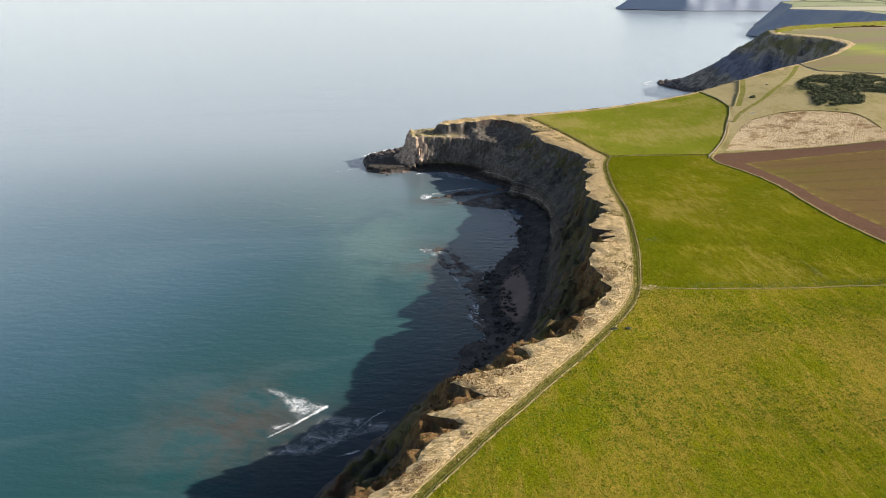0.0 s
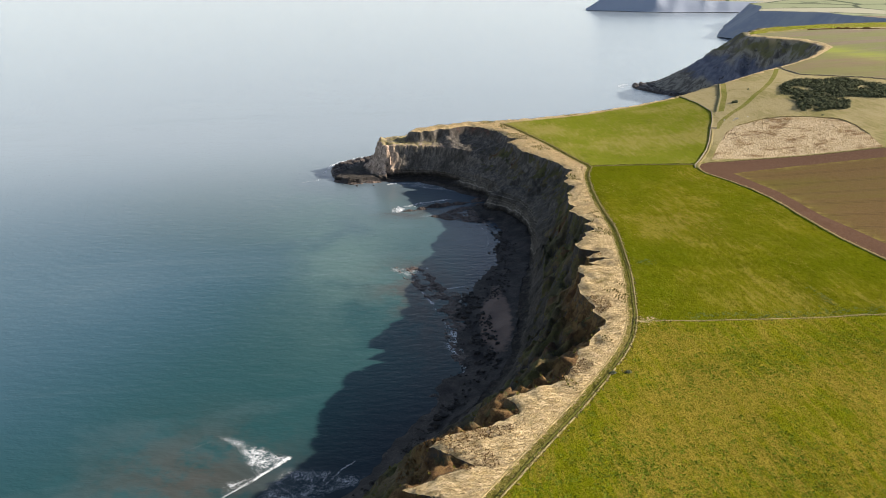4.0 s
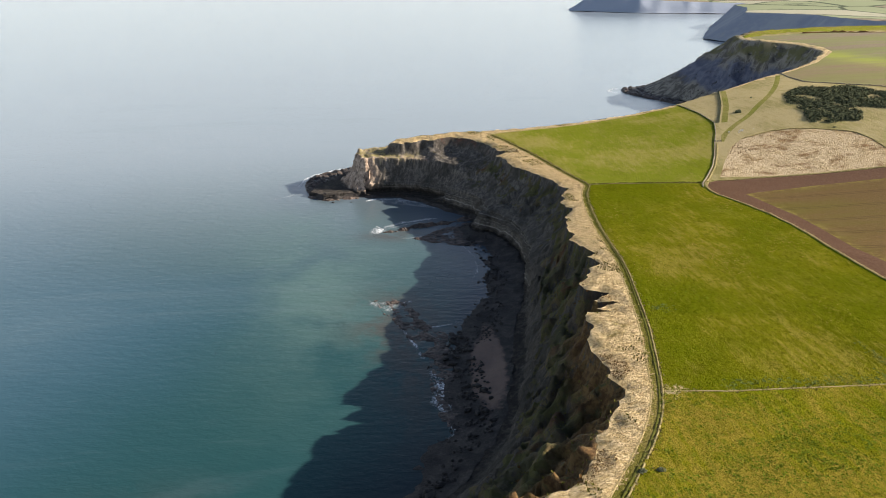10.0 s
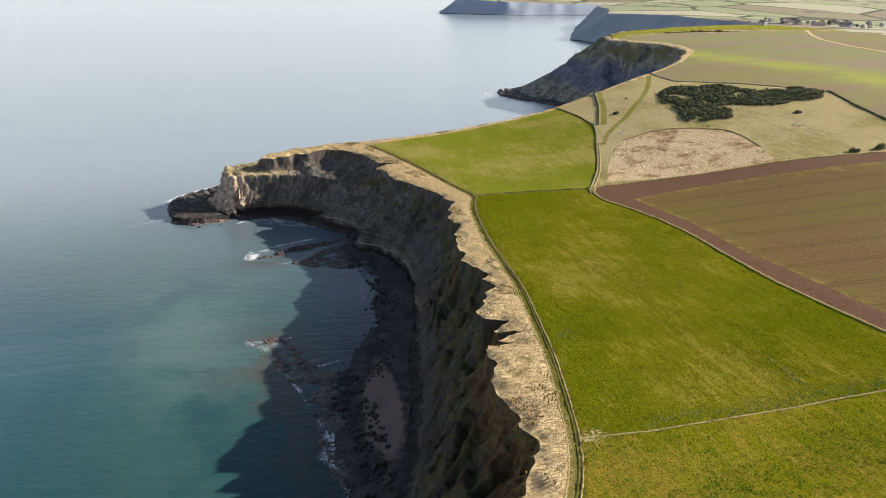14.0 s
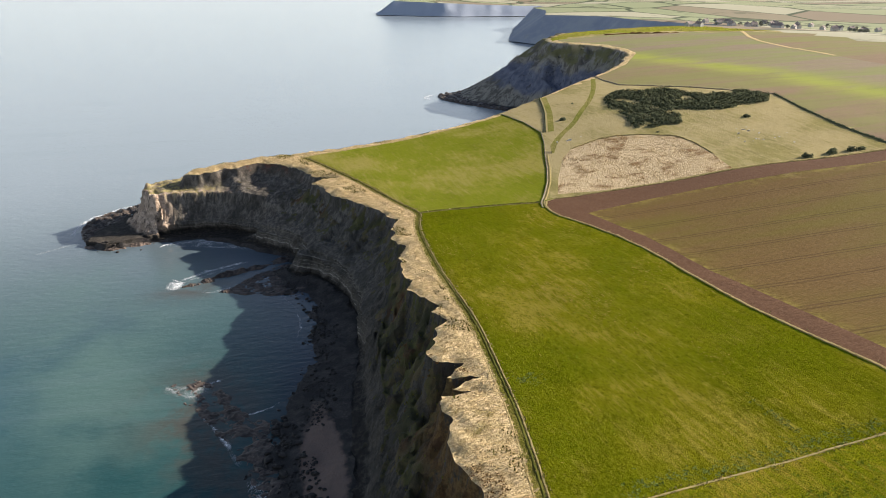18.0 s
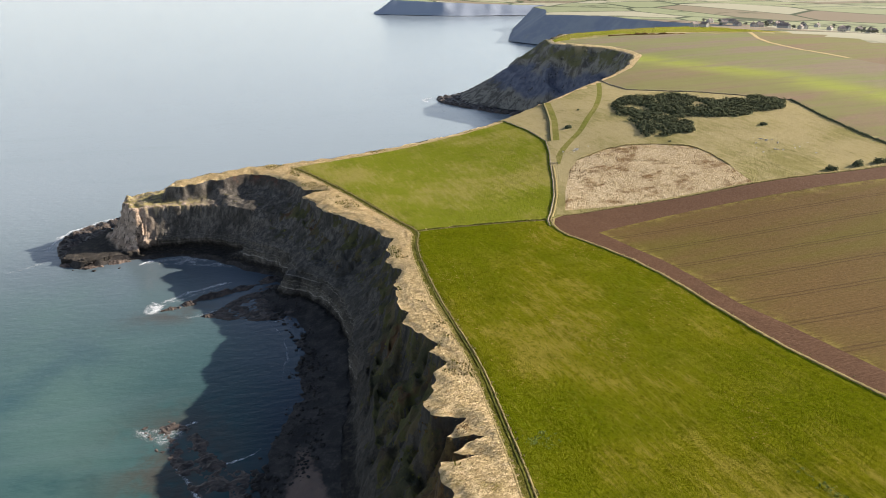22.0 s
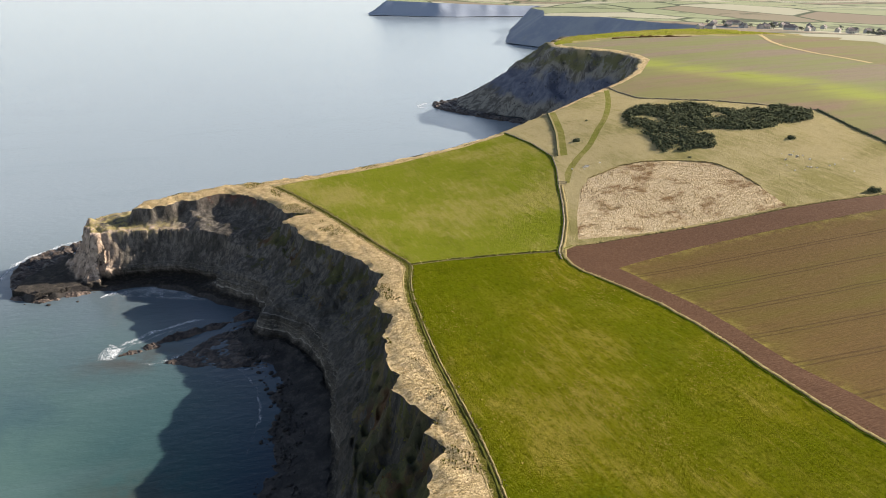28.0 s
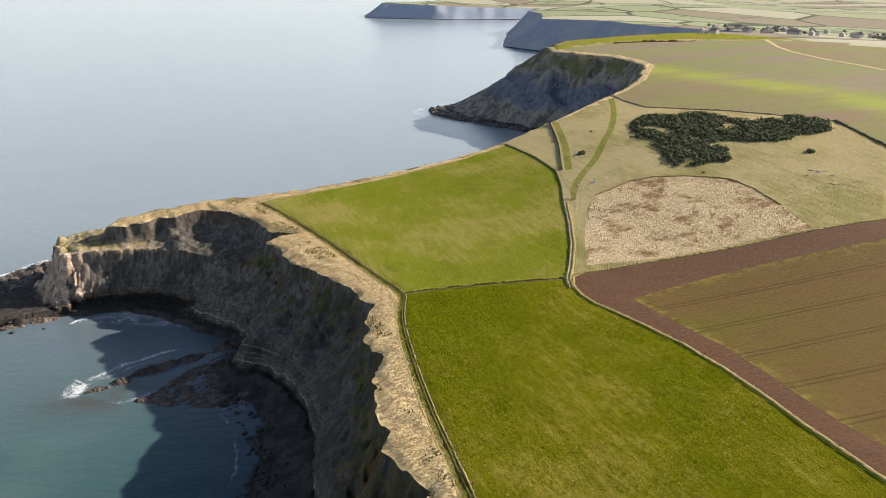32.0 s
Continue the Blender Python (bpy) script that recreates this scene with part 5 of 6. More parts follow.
low_line = np.array(dense(LOW_WALL, 0.25), float)
low_line = low_line[waves(low_line[:, 0], low_line[:, 1], 119, 3, 0.3) > -0.6]
tufts("wall_grass", low_line + np.random.default_rng(120).normal(0, 0.5, low_line.shape), 0.28, "bank", "pale grass along the collapsed wall", "grass", 127)
wet_line = np.array(dense(LOW_WALL[1:], 0.16), float)
wet_line = wet_line + np.random.default_rng(187).normal((0, 2.2), (0.8, 1.5), wet_line.shape)
wet_line = wet_line[waves(wet_line[:, 0], wet_line[:, 1], 188, 3, 0.2) > -0.25]
tufts("rushes", wet_line, 0.42, "rush", "grey-green rushes and docks along the collapsed wall", "rushes", 189, lean=1.0, width=0.5, tall=0.4)
crossing = np.random.default_rng(190).normal((66.5, 199.3), (1.7, 1.2), (150, 2))
tufts("wall_grass", crossing, 0.3, "straw_tuft", "trodden pale grass where wall meets footpath", "grass", 191, lean=1.1, width=0.5, tall=0.35)
bank_grass = np.array(dense(FIELD_BANK, 0.5), float)
tufts("bank_grass", bank_grass + np.random.default_rng(128).normal(0, 0.4, bank_grass.shape), 0.35, "straw_tuft", "pale grass along the turf bank", "grass", 129)


# ---- gorse and single bushes ----
def bush_mesh(bm, cx, cy, cz, radius, height, rng, leaves):
    """A rounded clump: many small leaf faces over an uneven dome."""
    for _ in range(leaves):
        a, e = rng.random() * 6.283, math.asin(rng.random())
        r = radius * (0.72 + 0.38 * rng.random())
        x, y, z = math.cos(a) * math.cos(e) * r, math.sin(a) * math.cos(e) * r, math.sin(e) * height * (0.75 + 0.4 * rng.random())
        s = radius * (0.18 + 0.22 * rng.random())
        c = Vector((cx + x, cy + y, cz + z))
        n = Vector((x, y, z * 1.3 + 0.4)).normalized()
        t = n.orthogonal().normalized()
        b = n.cross(t)
        k = rng.random() * 6.283
        ring = [c + (t * math.cos(k + i * 1.571) + b * math.sin(k + i * 1.571)) * s * (0.7 + 0.6 * rng.random()) + n * s * 0.5 * (rng.random() - 0.5) for i in range(4)]
        bm.faces.new([bm.verts.new(v) for v in ring])


def gorse_thicket():
    rng = random.Random(7)
    places = spread(GORSE, 1.9, 117, lambda x, y, r: waves(x, y, 118, 3, 0.25) > -0.6)
    z = ground_at(places)
    verts, faces = [], []
    for (x, y), g in zip(places.tolist(), z):
        r, h = 1.2 + 0.8 * rng.random(), 1.0 + 1.3 * rng.random()
        for _ in range(26):
            a, e = rng.random() * 6.283, math.asin(rng.random())
            q = r * (0.75 + 0.4 * rng.random())
            px, py, pz = math.cos(a) * math.cos(e) * q, math.sin(a) * math.cos(e) * q, math.sin(e) * h * (0.75 + 0.4 * rng.random())
            s = 0.35 + 0.45 * rng.random()
            n = Vector((px, py, pz * 1.3 + 0.4)).normalized()
            t = n.orthogonal().normalized()
            b = n.cross(t)
            k, base = rng.random() * 6.283, len(verts)
            verts += [tuple(Vector((x + px, y + py, g + pz)) + (t * math.cos(k + i * 2.094) + b * math.sin(k + i * 2.094)) * s + n * 0.3 * (rng.random() - 0.5)) for i in range(3)]
            faces.append((base, base + 1, base + 2))
    mesh_thing("gorse_thicket", verts, faces, "gorse", "dense dark green gorse thicket on the hillside", "gorse", "stuff")


gorse_thicket()


def bush(x, y, radius, height, label, seed):
    rng = random.Random(seed)
    g = float(ground_at([(x, y)])[0])
    top = tagged(new("bush"), label, "bush", "hillside bushes")
    top.location = (x, y, g - 0.05)
    bm = bmesh.new()
    for _ in range(5):
        bush_mesh(bm, rng.uniform(-0.5, 0.5) * radius, rng.uniform(-0.4, 0.4) * radius, 0.1, radius * 0.65, height * rng.uniform(0.7, 1.0), rng, 45)
    part("foliage", bm, "gorse", top)
    bm = bmesh.new()
    bmesh.ops.create_cone(bm, cap_ends=True, segments=7, radius1=0.16 * radius, radius2=0.08 * radius, depth=height * 0.7, matrix=Matrix.Translation((0, 0, height * 0.33)))
    part("stem", bm, "timber", top)


for x, y, r, h, words in ((218.6, 485, 2.6, 1.7, "dark round gorse bush alone on dry hillside grass"), (240, 511, 1.0, 0.8, "small dark gorse bush beside the mown track"),
                          (306, 432, 2.2, 1.2, "low dark bush on the tan hillside"), (250, 435, 1.0, 0.7, "small dark bush by the tumbled wall"),
                          (49.0, 171.1, 0.9, 0.5, "low dark green clump in rough pasture beside the footpath"), (52.7, 171.3, 0.8, 0.45, "low dark green clump in the rough pasture"),
                          (287, 368, 2.2, 2.2, "dark hedgerow bush at the edge of the ploughed field"), (302, 367.5, 2.8, 2.8, "tall dark hedgerow bush at the edge of the ploughed field"),
                          (313, 366.5, 2.4, 2.4, "dark hedgerow bush at the edge of the ploughed field"), (318, 366.5, 2.0, 1.8, "low dark hedgerow bush at the edge of the ploughed field")):
    bush(x, y, r, h, words, int(x * 7 + y))


# ---- shore: boulders, reefs and surf ----
def boulder_mesh(seed):
    rng = random.Random(seed)
    bm = bmesh.new()
    bmesh.ops.create_icosphere(bm, subdivisions=2, radius=1.0)
    for v in bm.verts:
        k = 0.85 + 0.32 * noise.noise(v.co * 1.3 + Vector((seed * 5.1, 0, 0))) + 0.12 * noise.noise(v.co * 3.1 + Vector((0, seed * 3.3, 0)))
        v.co = Vector((v.co.x * 1.25, v.co.y * 0.95, v.co.z * 0.7)) * k
        v.co.z = max(v.co.z, -0.42)
    me = bpy.data.meshes.new("boulder")
    bm.to_mesh(me)
    bm.free()
    me.materials.append(M["boulder"])
    return me


BOULDERS = [boulder_mesh(i + 1) for i in range(6)]


def strew(polygon, spacing, seed, low, high, label, limit):
    rng = np.random.default_rng(seed)
    places = spread(polygon, spacing, seed)
    rng.shuffle(places)
    places = places[:limit]
    for (x, y), z in zip(places, ground_at(places)):
        s = low + (high - low) * rng.random() ** 2.2
        ob = tagged(new("boulder", BOULDERS[rng.integers(6)]), label, "boulder", "shore boulders")
        ob.matrix_world = Matrix.LocRotScale((x, y, max(z, -0.2) + 0.18 * s), Euler((0, 0, rng.random() * 6.28)), (s, s * (0.8 + 0.4 * rng.random()), s * (0.7 + 0.4 * rng.random())))


strew([(27, 311), (23, 302), (20, 288), (23, 268), (24, 254), (27, 236), (32, 240), (35, 259), (34, 269), (31, 280), (31, 298)], 1.7, 121, 0.5, 1.5, "dark wet boulder in a bank of shore rocks", 110)
strew([(44, 348), (36, 327), (33, 312), (31, 292), (34, 290), (41, 298), (45, 304), (47, 318), (49, 330), (51, 346)], 2.2, 122, 0.3, 0.95, "lone dark boulder on the shingle", 70)
strew([(2, 207), (14, 225), (24, 240), (27, 238), (18, 221), (7, 203)], 1.8, 123, 0.6, 1.6, "fallen dark rock at the foot of the cliff", 32)
strew([(44, 350), (46, 372), (44, 392), (36, 404), (41, 408), (50, 392), (52, 372), (50, 350)], 2.5, 124, 0.5, 1.5, "dark boulder below the undercut cliff", 45)
strew([(-16, 470), (-36, 474), (-46, 480), (-40, 485), (-18, 480)], 2.2, 125, 0.5, 1.4, "brown rock on the point", 10)
strew([(-24, 150), (-12, 172), (-3, 185), (-7, 189), (-16, 178), (-30, 154)], 2.0, 126, 0.5, 1.3, "black shore rock beside the surf", 26)


def shingle(polygon, spacing, seed, low, high, label):
    """Loose angular stones, too many to count, as one mesh."""
    rng = np.random.default_rng(seed)
    p = spread(polygon, spacing, seed, lambda x, y, r: waves(x, y, seed, 4, 0.3) > 0.9 * r.random(len(x)) - 0.35)
    z = ground_at(p)
    p, z = p[z > -0.3], z[z > -0.3]
    s = low + (high - low) * rng.random(len(p)) ** 3
    unit = np.array([(1, 0, 0), (0.3, 0.9, 0), (-0.8, 0.5, 0), (-0.7, -0.6, 0), (0.4, -0.9, 0), (0.1, 0.1, 0.75)])
    turn = rng.random(len(p)) * 6.283
    j = unit[None] * (1 + 0.35 * (rng.random((len(p), 6, 1)) - 0.5)) * s[:, None, None]
    x = p[:, :1] + j[..., 0] * np.cos(turn)[:, None] - j[..., 1] * np.sin(turn)[:, None]
    y = p[:, 1:] + j[..., 0] * np.sin(turn)[:, None] + j[..., 1] * np.cos(turn)[:, None]
    v = np.stack([x, y, z[:, None] - 0.12 + j[..., 2] + 0.1 * s[:, None]], -1).reshape(-1, 3)
    f = [(b + i, b + (i + 1) % 5, b + 5) for b in range(0, len(v), 6) for i in range(5)]
    mesh_thing("shingle", v.tolist(), f, "boulder", label, "stones", "stuff")


shingle([(14, 238), (13, 262), (12, 290), (18, 306), (30, 316), (36, 330), (42, 346), (52, 346), (47, 318), (38, 298), (34, 284), (31, 262), (32, 246), (26, 232)], 1.0, 181, 0.25, 0.9, "dark wet stones strewn over the wave-cut pavement")
shingle([(40, 346), (44, 372), (40, 392), (34, 404), (40, 430), (48, 432), (52, 410), (55, 386), (57, 364), (54, 346)], 1.0, 182, 0.25, 0.9, "dark wet stones below the undercut cliff")
shingle([(-30, 152), (-16, 178), (-6, 192), (6, 210), (18, 228), (24, 236), (28, 234), (16, 216), (4, 200), (-8, 180), (-20, 158)], 0.9, 183, 0.25, 0.8, "black stones along the foot of the cliff")


def rock_shelf(name, polygon, height, material, label, seed, step=0.8, dip=0.0):
    """A low ragged rock ledge awash in the sea."""
    rng = np.random.default_rng(seed)
    rim = roughened(polygon + polygon[:1], 1.2, 0.9, seed)
    p = spread([tuple(q) for q in rim], step, seed)
    allp = np.concatenate([rim[:-1], p])
    n = len(rim) - 1
    verts, _, tris, *_ = geometry.delaunay_2d_cdt([Vector(q) for q in allp], [(i, (i + 1) % n) for i in range(n)], [], 1, 1e-3)
    v = np.array([(q.x, q.y) for q in verts])
    d, _ = polyline_distance(v, rim)
    relief = waves(v[:, 0], v[:, 1], seed + 1, 5, 0.55)
    z = -0.35 + np.clip(d / 1.1, 0, 1) * height * (0.75 + 0.55 * relief) + 0.10 * rng.normal(size=len(v))
    return mesh_thing(name, np.c_[v, z].tolist(), [tuple(t) for t in tris], material, label, "reef", "structure")


rock_shelf("reef_1", [(52, 437), (46, 441), (36, 436), (26, 432), (12, 426), (2, 422), (-2, 419), (4, 418), (14, 421), (28, 426), (40, 432), (48, 432)], 1.35, "reef", "long dark rock reef awash in the cove", 131, 0.6)
rock_shelf("reef_2", [(54, 432), (44, 430), (32, 424), (20, 413), (13, 408), (24, 401), (36, 397), (48, 393), (56, 406)], 0.85, "reef", "flat brown rock pavement beside the reef", 132)
rock_shelf("reef_3", [(-7, 336), (1, 320), (5, 308), (10, 296), (14, 284), (24, 288), (24, 304), (16, 316), (10, 330), (4, 339)], 0.62, "reef", "low brown ledge breaking the water", 133)
rock_shelf("reef_4", [(12, 288), (13, 276), (14, 262), (16, 246), (26, 240), (27, 268), (25, 288), (22, 300), (17, 300)], 0.5, "reef", "dark wave-cut rock pavement under the surf", 134)
rock_shelf("reef_5", [(-12, 480), (-20, 478), (-32, 477), (-43, 480), (-48, 486), (-42, 489), (-30, 486), (-16, 484)], 1.0, "ledge_rock", "stepped reddish rock ledge along the headland point", 135)
rock_shelf("reef_7", [(-46, 487), (-49, 500), (-51, 515), (-47, 530), (-37, 541), (-22, 549), (-12, 546), (-24, 528), (-33, 515), (-36, 500), (-38, 489)], 2.0, "reef", "dark layered rock platform seaward of the point", 137)
rock_shelf("reef_6", [(338, 700), (322, 735), (302, 772), (284, 806), (272, 838), (268, 856), (276, 872), (296, 886), (312, 884), (298, 850), (304, 812), (322, 772), (340, 738), (350, 700)], 2.4, "reef", "dark rock apron at the foot of the far headland", 136, 2.5)


def foam(line, width, strength, seed, label):
    """A strip of broken foam lying on the water."""
    p = np.array(dense(rounded(line, 2), 0.8), float)
    t = np.gradient(p, axis=0)
    t /= np.linalg.norm(t, axis=1)[:, None] + 1e-9
    side = np.stack([-t[:, 1], t[:, 0]], 1)
    wob = waves(p[:, 0], p[:, 1], seed, 3, 0.5)
    ends = np.sin(np.pi * np.linspace(0, 1, len(p))) ** 0.4
    cols = np.linspace(-1, 1, 9)
    verts, fac = [], []
    for i in range(len(p)):
        for c in cols:
            q = p[i] + side[i] * (c * 0.5 * width * (1 + 0.35 * wob[i]) + 0.5 * wob[i])
            verts.append((q[0], q[1], 0.035))
            fac.append(strength * ends[i] * (1 - abs(c) ** 1.6))
    k = len(cols)
    faces = [(i * k + j, i * k + j + 1, (i + 1) * k + j + 1, (i + 1) * k + j) for i in range(len(p) - 1) for j in range(k - 1)]
    ob = mesh_thing("surf", verts, faces, "foam", label, "foam", "stuff")
    ob.data.attributes.new("foam", "FLOAT", "POINT").data.foreach_set("value", np.array(fac, np.float32))


def foam_patch(polygon, soft, strength, seed, label, crest=()):
    """A ragged sheet of lacy foam, thickest along its breaking crest."""
    rim = roughened(polygon + polygon[:1], 1.0, 0.5, seed)
    p = spread([tuple(q) for q in rim], 0.7, seed)
    n = len(rim) - 1
    verts, _, tris, *_ = geometry.delaunay_2d_cdt([Vector(q) for q in np.concatenate([rim[:-1], p])], [(i, (i + 1) % n) for i in range(n)], [], 1, 1e-3)
    v = np.array([(q.x, q.y) for q in verts])
    fac = strength * np.clip(polyline_distance(v, rim)[0] / soft, 0, 1)
    if crest:
        fac = np.maximum(fac, 1.3 * np.exp(-((polyline_distance(v, crest)[0] / 0.55) ** 2)))
    ob = mesh_thing("surf", np.c_[v, np.full(len(v), 0.04)].tolist(), [tuple(t) for t in tris], "foam", label, "foam", "stuff")
    ob.data.attributes.new("foam", "FLOAT", "POINT").data.foreach_set("value", fac.astype(np.float32))


foam_patch([(-62, 210.5), (-54, 209), (-47, 204.6), (-34.5, 198), (-34.5, 196.5), (-42, 188.5), (-51, 180.5), (-52, 184), (-51.5, 187.5), (-45, 190), (-52, 202)], 2.8, 0.55, 141, "bright white breaker with a lacy back near the shore", [(-35.3, 197.1), (-42, 189.5), (-47, 184.5), (-50.2, 181.4)])
foam_patch([(-35, 195.5), (-26.5, 193), (-16, 190), (-9, 189), (-2, 194), (1, 197.5), (3, 196), (-5, 187), (-11, 184), (-21, 180), (-35, 171), (-44, 170), (-53, 171), (-50, 176), (-43, 182), (-40, 188)], 3.5, 0.30, 142, "thin lace of foam washing on dark water")
foam([(-16, 195), (-21.5, 188), (-27.6, 181)], 0.9, 0.75, 143, "thin white foam thread near the shore")
foam([(-22.6, 175), (-26, 173), (-29.4, 171.5)], 0.8, 0.7, 158, "short foam thread near the shore")
foam([(-44, 205), (-56, 207), (-66, 203), (-74, 196)], 1.2, 0.16, 159, "faint foam trail of a spent wave")
foam([(-6, 189), (1, 198), (5, 204), (10, 214)], 3.0, 0.42, 144, "thin foam line at the cliff foot")
foam_patch([(-8, 339), (-4, 336), (3, 336), (11, 334), (10, 330), (5, 325), (2, 320), (-2, 326), (-8, 332)], 2.5, 0.30, 145, "broken white water on the drowned ledge")
foam([(5.5, 332), (8, 334), (11, 333)], 1.2, 0.6, 146, "small breaker beside the ledge")
foam([(3, 318), (6.5, 309), (9.5, 299), (11, 292), (13, 285)], 2.0, 0.52, 147, "curling foam line along the ledge")
foam_patch([(12, 286), (15, 279), (19.4, 276), (24.5, 267), (23, 250), (20, 229), (16, 231), (17.5, 248), (12.5, 258), (14, 270)], 3.0, 0.5, 148, "lace of foam over the rock pavement")
foam([(13, 310.8), (20, 309.7), (28.3, 314.4)], 1.0, 0.62, 149, "thin foam thread behind the ledge")
foam([(-70, 482), (-60, 487), (-50, 494)], 3.0, 0.3, 150, "foam streak off the headland point")
foam_patch([(-14, 472), (-10, 477), (-5, 480), (4, 481), (9, 482), (18, 476), (30, 463), (38, 453), (36, 451), (24, 459), (14, 462), (4, 468), (-4, 472)], 3.0, 0.36, 151, "foam washing into the cove below the headland", [(-10, 475), (-6, 478), (-2.5, 475.5)])
foam_patch([(-9, 417), (-8, 423), (-4.5, 430), (1, 426), (6, 429), (14, 433.5), (28, 437), (28, 435), (14, 430), (5, 425), (1, 422), (-2, 416)], 2.2, 0.62, 152, "white water breaking on the long reef", [(-4, 429), (-1, 424.5)])
foam_patch([(4, 413), (12, 411), (23, 414.5), (25, 411), (18, 408), (10, 408)], 2.2, 0.45, 153, "small patch of foam beside the rock pavement")
foam([(-2, 425), (3, 429), (8, 432.5), (15, 435.5), (22, 438), (30, 440)], 3.0, 0.75, 160, "white thread of foam along the long reef")
foam([(38, 395), (44, 394), (49, 393)], 1.2, 0.45, 154, "thin foam line along the rocks")
foam([(-54, 505), (-53, 518), (-49, 532), (-38, 544), (-24, 552), (-14, 551)], 4.2, 0.75, 155, "white surf on the seaward side of the point")
foam([(38, 400), (42, 388), (44, 372), (41, 358), (36, 344)], 1.6, 0.30, 156, "broken foam line along the boulder shore")
foam([(262, 848), (254, 864), (274, 880)], 6.0, 0.7, 157, "surf at the far headland")


# ---- the distant village ----
def box(bm, x0, x1, y0, y1, z0, z1):
    v = [bm.verts.new(q) for q in ((x0, y0, z0), (x1, y0, z0), (x1, y1, z0), (x0, y1, z0), (x0, y0, z1), (x1, y0, z1), (x1, y1, z1), (x0, y1, z1))]
    for f in ((3, 2, 1, 0), (4, 5, 6, 7), (0, 1, 5, 4), (1, 2, 6, 5), (2, 3, 7, 6), (3, 0, 4, 7)):
        bm.faces.new([v[i] for i in f])


def house(width, depth, eaves, roof_height):
    """A gabled cottage: walls, roof with eaves, chimney, door and windows."""
    top = tagged(new("house"), "pale rendered village house with a pitched tiled roof", "house", "village houses")
    bm = bmesh.new()
    w, d = width / 2, depth / 2
    ring = [bm.verts.new(q) for q in ((-w, -d, -1), (w, -d, -1), (w, d, -1), (-w, d, -1), (-w, -d, eaves), (w, -d, eaves), (w, d, eaves), (-w, d, eaves), (-w, 0, eaves + roof_height - 0.15), (w, 0, eaves + roof_height - 0.15))]
    for f in ((0, 1, 5, 4), (2, 3, 7, 6), (1, 2, 6, 9, 5), (3, 0, 4, 8, 7)):
        bm.faces.new([ring[i] for i in f])
    part("wall", bm, "house_wall", top)
    bm = bmesh.new()
    for s in (-1, 1):
        a = [(-w - 0.3, s * (d + 0.4), eaves - 0.3), (w + 0.3, s * (d + 0.4), eaves - 0.3), (w + 0.3, 0, eaves + roof_height), (-w - 0.3, 0, eaves + roof_height)]
        lo = [bm.verts.new(q) for q in a]
        hi = [bm.verts.new((q[0], q[1], q[2] + 0.2)) for q in a]
        for f in ((0, 1, 2, 3),):
            bm.faces.new([lo[i] for i in f])
            bm.faces.new([hi[i] for i in f])
        for i in range(4):
            bm.faces.new([lo[i], lo[(i + 1) % 4], hi[(i + 1) % 4], hi[i]])
    roof = part("roof", bm, "house_roof", top)
    bm = bmesh.new()
    box(bm, w * 0.6, w * 0.6 + 0.8, -0.4, 0.4, eaves + roof_height - 0.8, eaves + roof_height + 1.1)
    part("chimney", bm, "house_roof", roof)
    for x in (-0.55, 0.55):
        for z in (0.9,):
            bm = bmesh.new()
            box(bm, x * w - 0.5, x * w + 0.5, -d - 0.05, -d + 0.05, z, z + 1.2)
            part("window", bm, "pane", top)
    bm = bmesh.new()
    box(bm, -0.45, 0.45, -d - 0.06, -d + 0.05, -0.2, 2.0)
    part("door", bm, "timber", top)
    return top


cottage = house(8.5, 6, 3.6, 2.4)
rng = random.Random(5)
spots = [(rng.uniform(775, 960), rng.uniform(925, 1080)) for _ in range(26)] + [(rng.uniform(880, 1000), rng.uniform(870, 930)) for _ in range(8)] + [(rng.uniform(700, 738), rng.uniform(915, 925)) for _ in range(3)] + [(600, 872), (612, 868)]
heights = ground_at(spots)
first = True
for (x, y), z in zip(spots, heights):
    m = Matrix.Translation((x, y, z)) @ Matrix.Rotation(rng.uniform(-0.5, 0.5) + rng.choice((0, 1.571)), 4, "Z")
    if first:
        cottage.matrix_basis, first = m, False
    else:
        copy_thing(cottage, m)


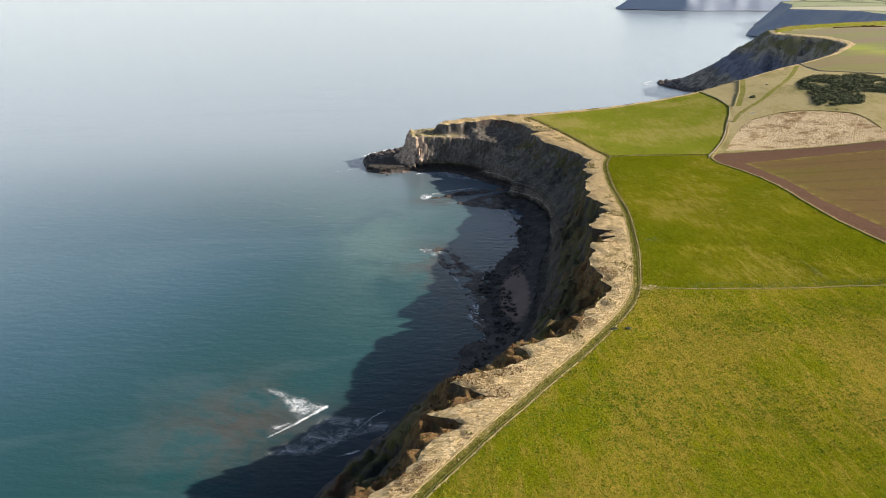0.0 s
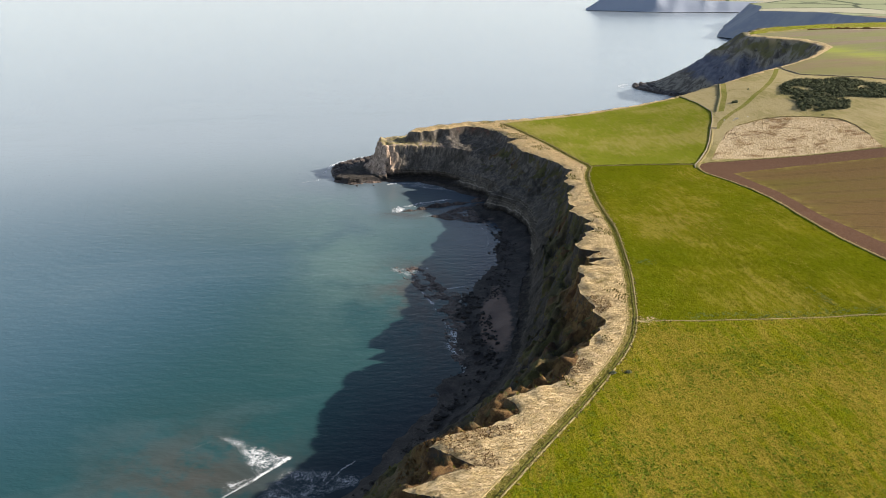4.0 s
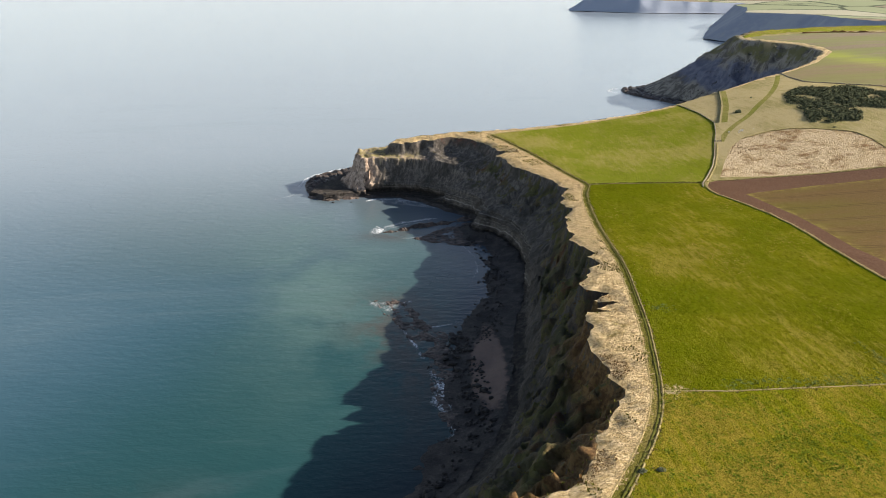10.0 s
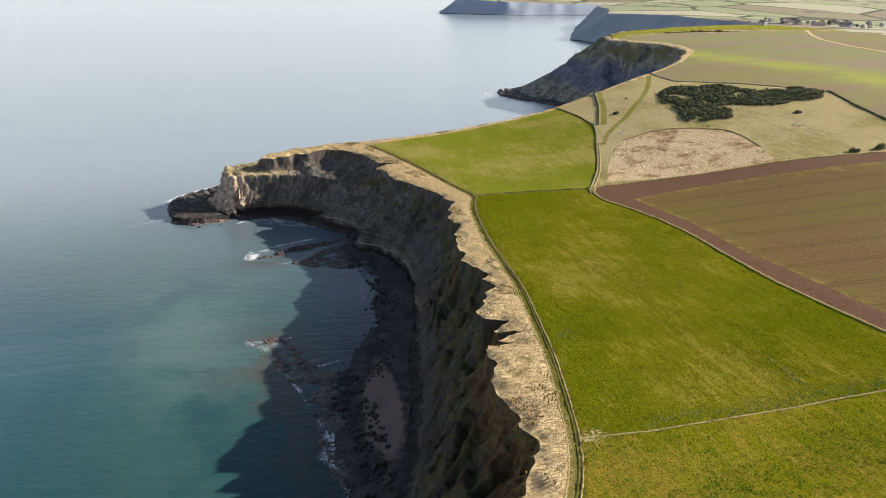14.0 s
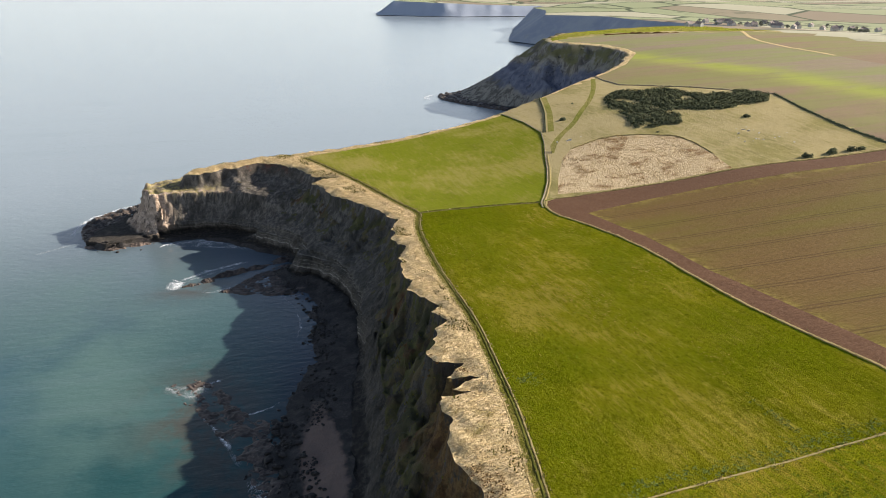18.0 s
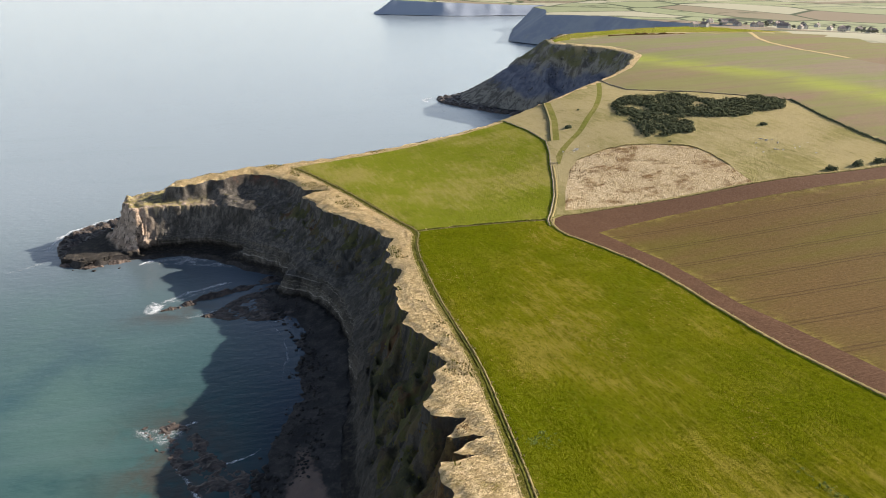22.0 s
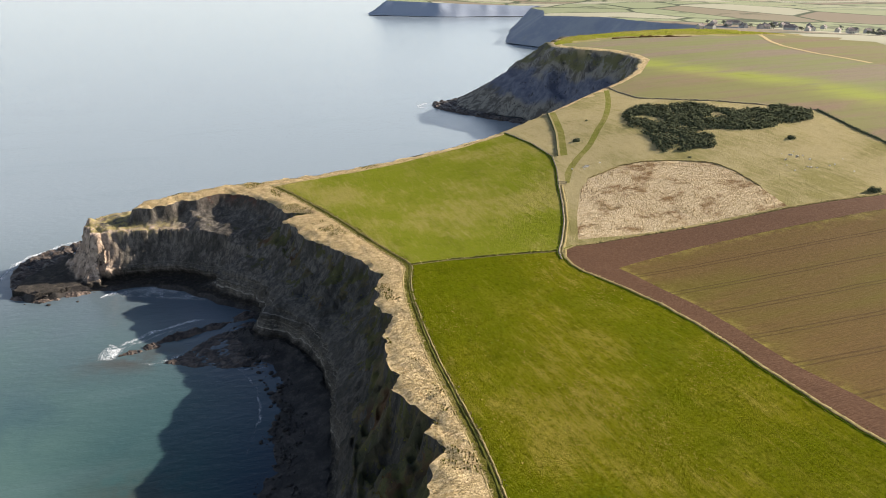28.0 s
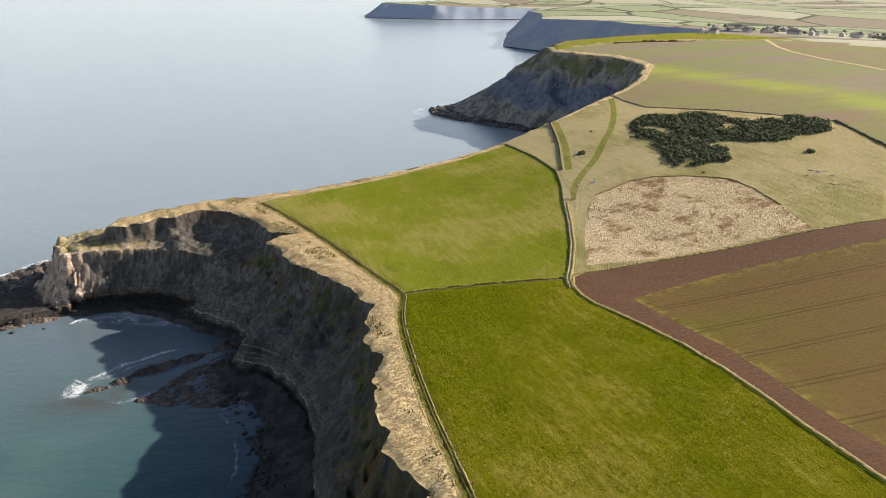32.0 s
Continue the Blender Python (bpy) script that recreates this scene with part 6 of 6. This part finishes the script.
def tree(height, spread_by, seed):
    """A small hedgerow tree: tapered trunk, limbs and a ragged crown of leaf faces."""
    rng = random.Random(seed)
    top = tagged(new("tree"), "dark bushy tree among the village houses", "tree", "village trees")
    bm = bmesh.new()
    bmesh.ops.create_cone(bm, cap_ends=True, segments=8, radius1=0.35, radius2=0.15, depth=height * 0.6, matrix=Matrix.Translation((0, 0, height * 0.28)))
    for i in range(4):
        a = i * 1.57 + rng.random()
        bmesh.ops.create_cone(bm, cap_ends=True, segments=5, radius1=0.14, radius2=0.05, depth=height * 0.4, matrix=Matrix.Translation((0, 0, height * 0.5)) @ Matrix.Rotation(a, 4, "Z") @ Matrix.Rotation(0.8, 4, "X") @ Matrix.Translation((0, 0, height * 0.2)))
    part("trunk", bm, "timber", top)
    bm = bmesh.new()
    for _ in range(9):
        bush_mesh(bm, rng.uniform(-0.6, 0.6) * spread_by, rng.uniform(-0.6, 0.6) * spread_by, height * rng.uniform(0.35, 0.7), spread_by * rng.uniform(0.4, 0.6), height * 0.3, rng, 26)
    part("crown", bm, "far_leaf", top)
    return top


sample = tree(6.0, 3.2, 3)
spots = [(rng.uniform(750, 1000), rng.uniform(900, 1090)) for _ in range(24)] + [(rng.uniform(845, 880), rng.uniform(858, 875)) for _ in range(8)]
heights = ground_at(spots)
for i, ((x, y), z) in enumerate(zip(spots, heights)):
    m = Matrix.LocRotScale((x, y, z), Euler((0, 0, rng.random() * 6.28)), None)
    if i == 0:
        sample.matrix_basis = m
    else:
        copy_thing(sample, m)


# ---- stones and a gate on the hillside ----
PALE = []
for me in BOULDERS[:3]:
    copy = me.copy()
    copy.materials[0] = M["house_wall"]
    PALE.append(copy)
rng = np.random.default_rng(161)
places = np.concatenate([rng.normal((287, 414), (3.5, 3.0), (12, 2)), rng.normal((292, 398), (8, 6), (14, 2)), rng.normal((207, 452), (4, 1.5), (10, 2))])
for (x, y), z in zip(places, ground_at(places)):
    k = 0.25 + 0.4 * rng.random()
    stone = tagged(new("stone", PALE[rng.integers(3)]), "pale weathered stone lying in hillside grass", "stone", "hillside stones")
    stone.matrix_world = Matrix.LocRotScale((x, y, z + 0.15 * k), Euler((0, 0, rng.random() * 6.28)), (k, k, k))


def field_gate(x, y, turn):
    """A five-barred timber gate between two posts."""
    top = tagged(new("field_gate"), "closed grey timber field gate across the grassy lane", "gate")
    top.matrix_world = Matrix.Translation((x, y, float(ground_at([(x, y)])[0]))) @ Matrix.Rotation(radians(turn), 4, "Z")
    for side in (-1.9, 1.9):
        bm = bmesh.new()
        box(bm, side - 0.1, side + 0.1, -0.1, 0.1, -0.3, 1.5)
        part("post", bm, "timber", top)
    for i in range(5):
        bm = bmesh.new()
        box(bm, -1.75, 1.75, -0.03, 0.03, 0.25 + i * 0.24, 0.34 + i * 0.24)
        part("rail", bm, "timber", top)


field_gate(187, 441, -28)
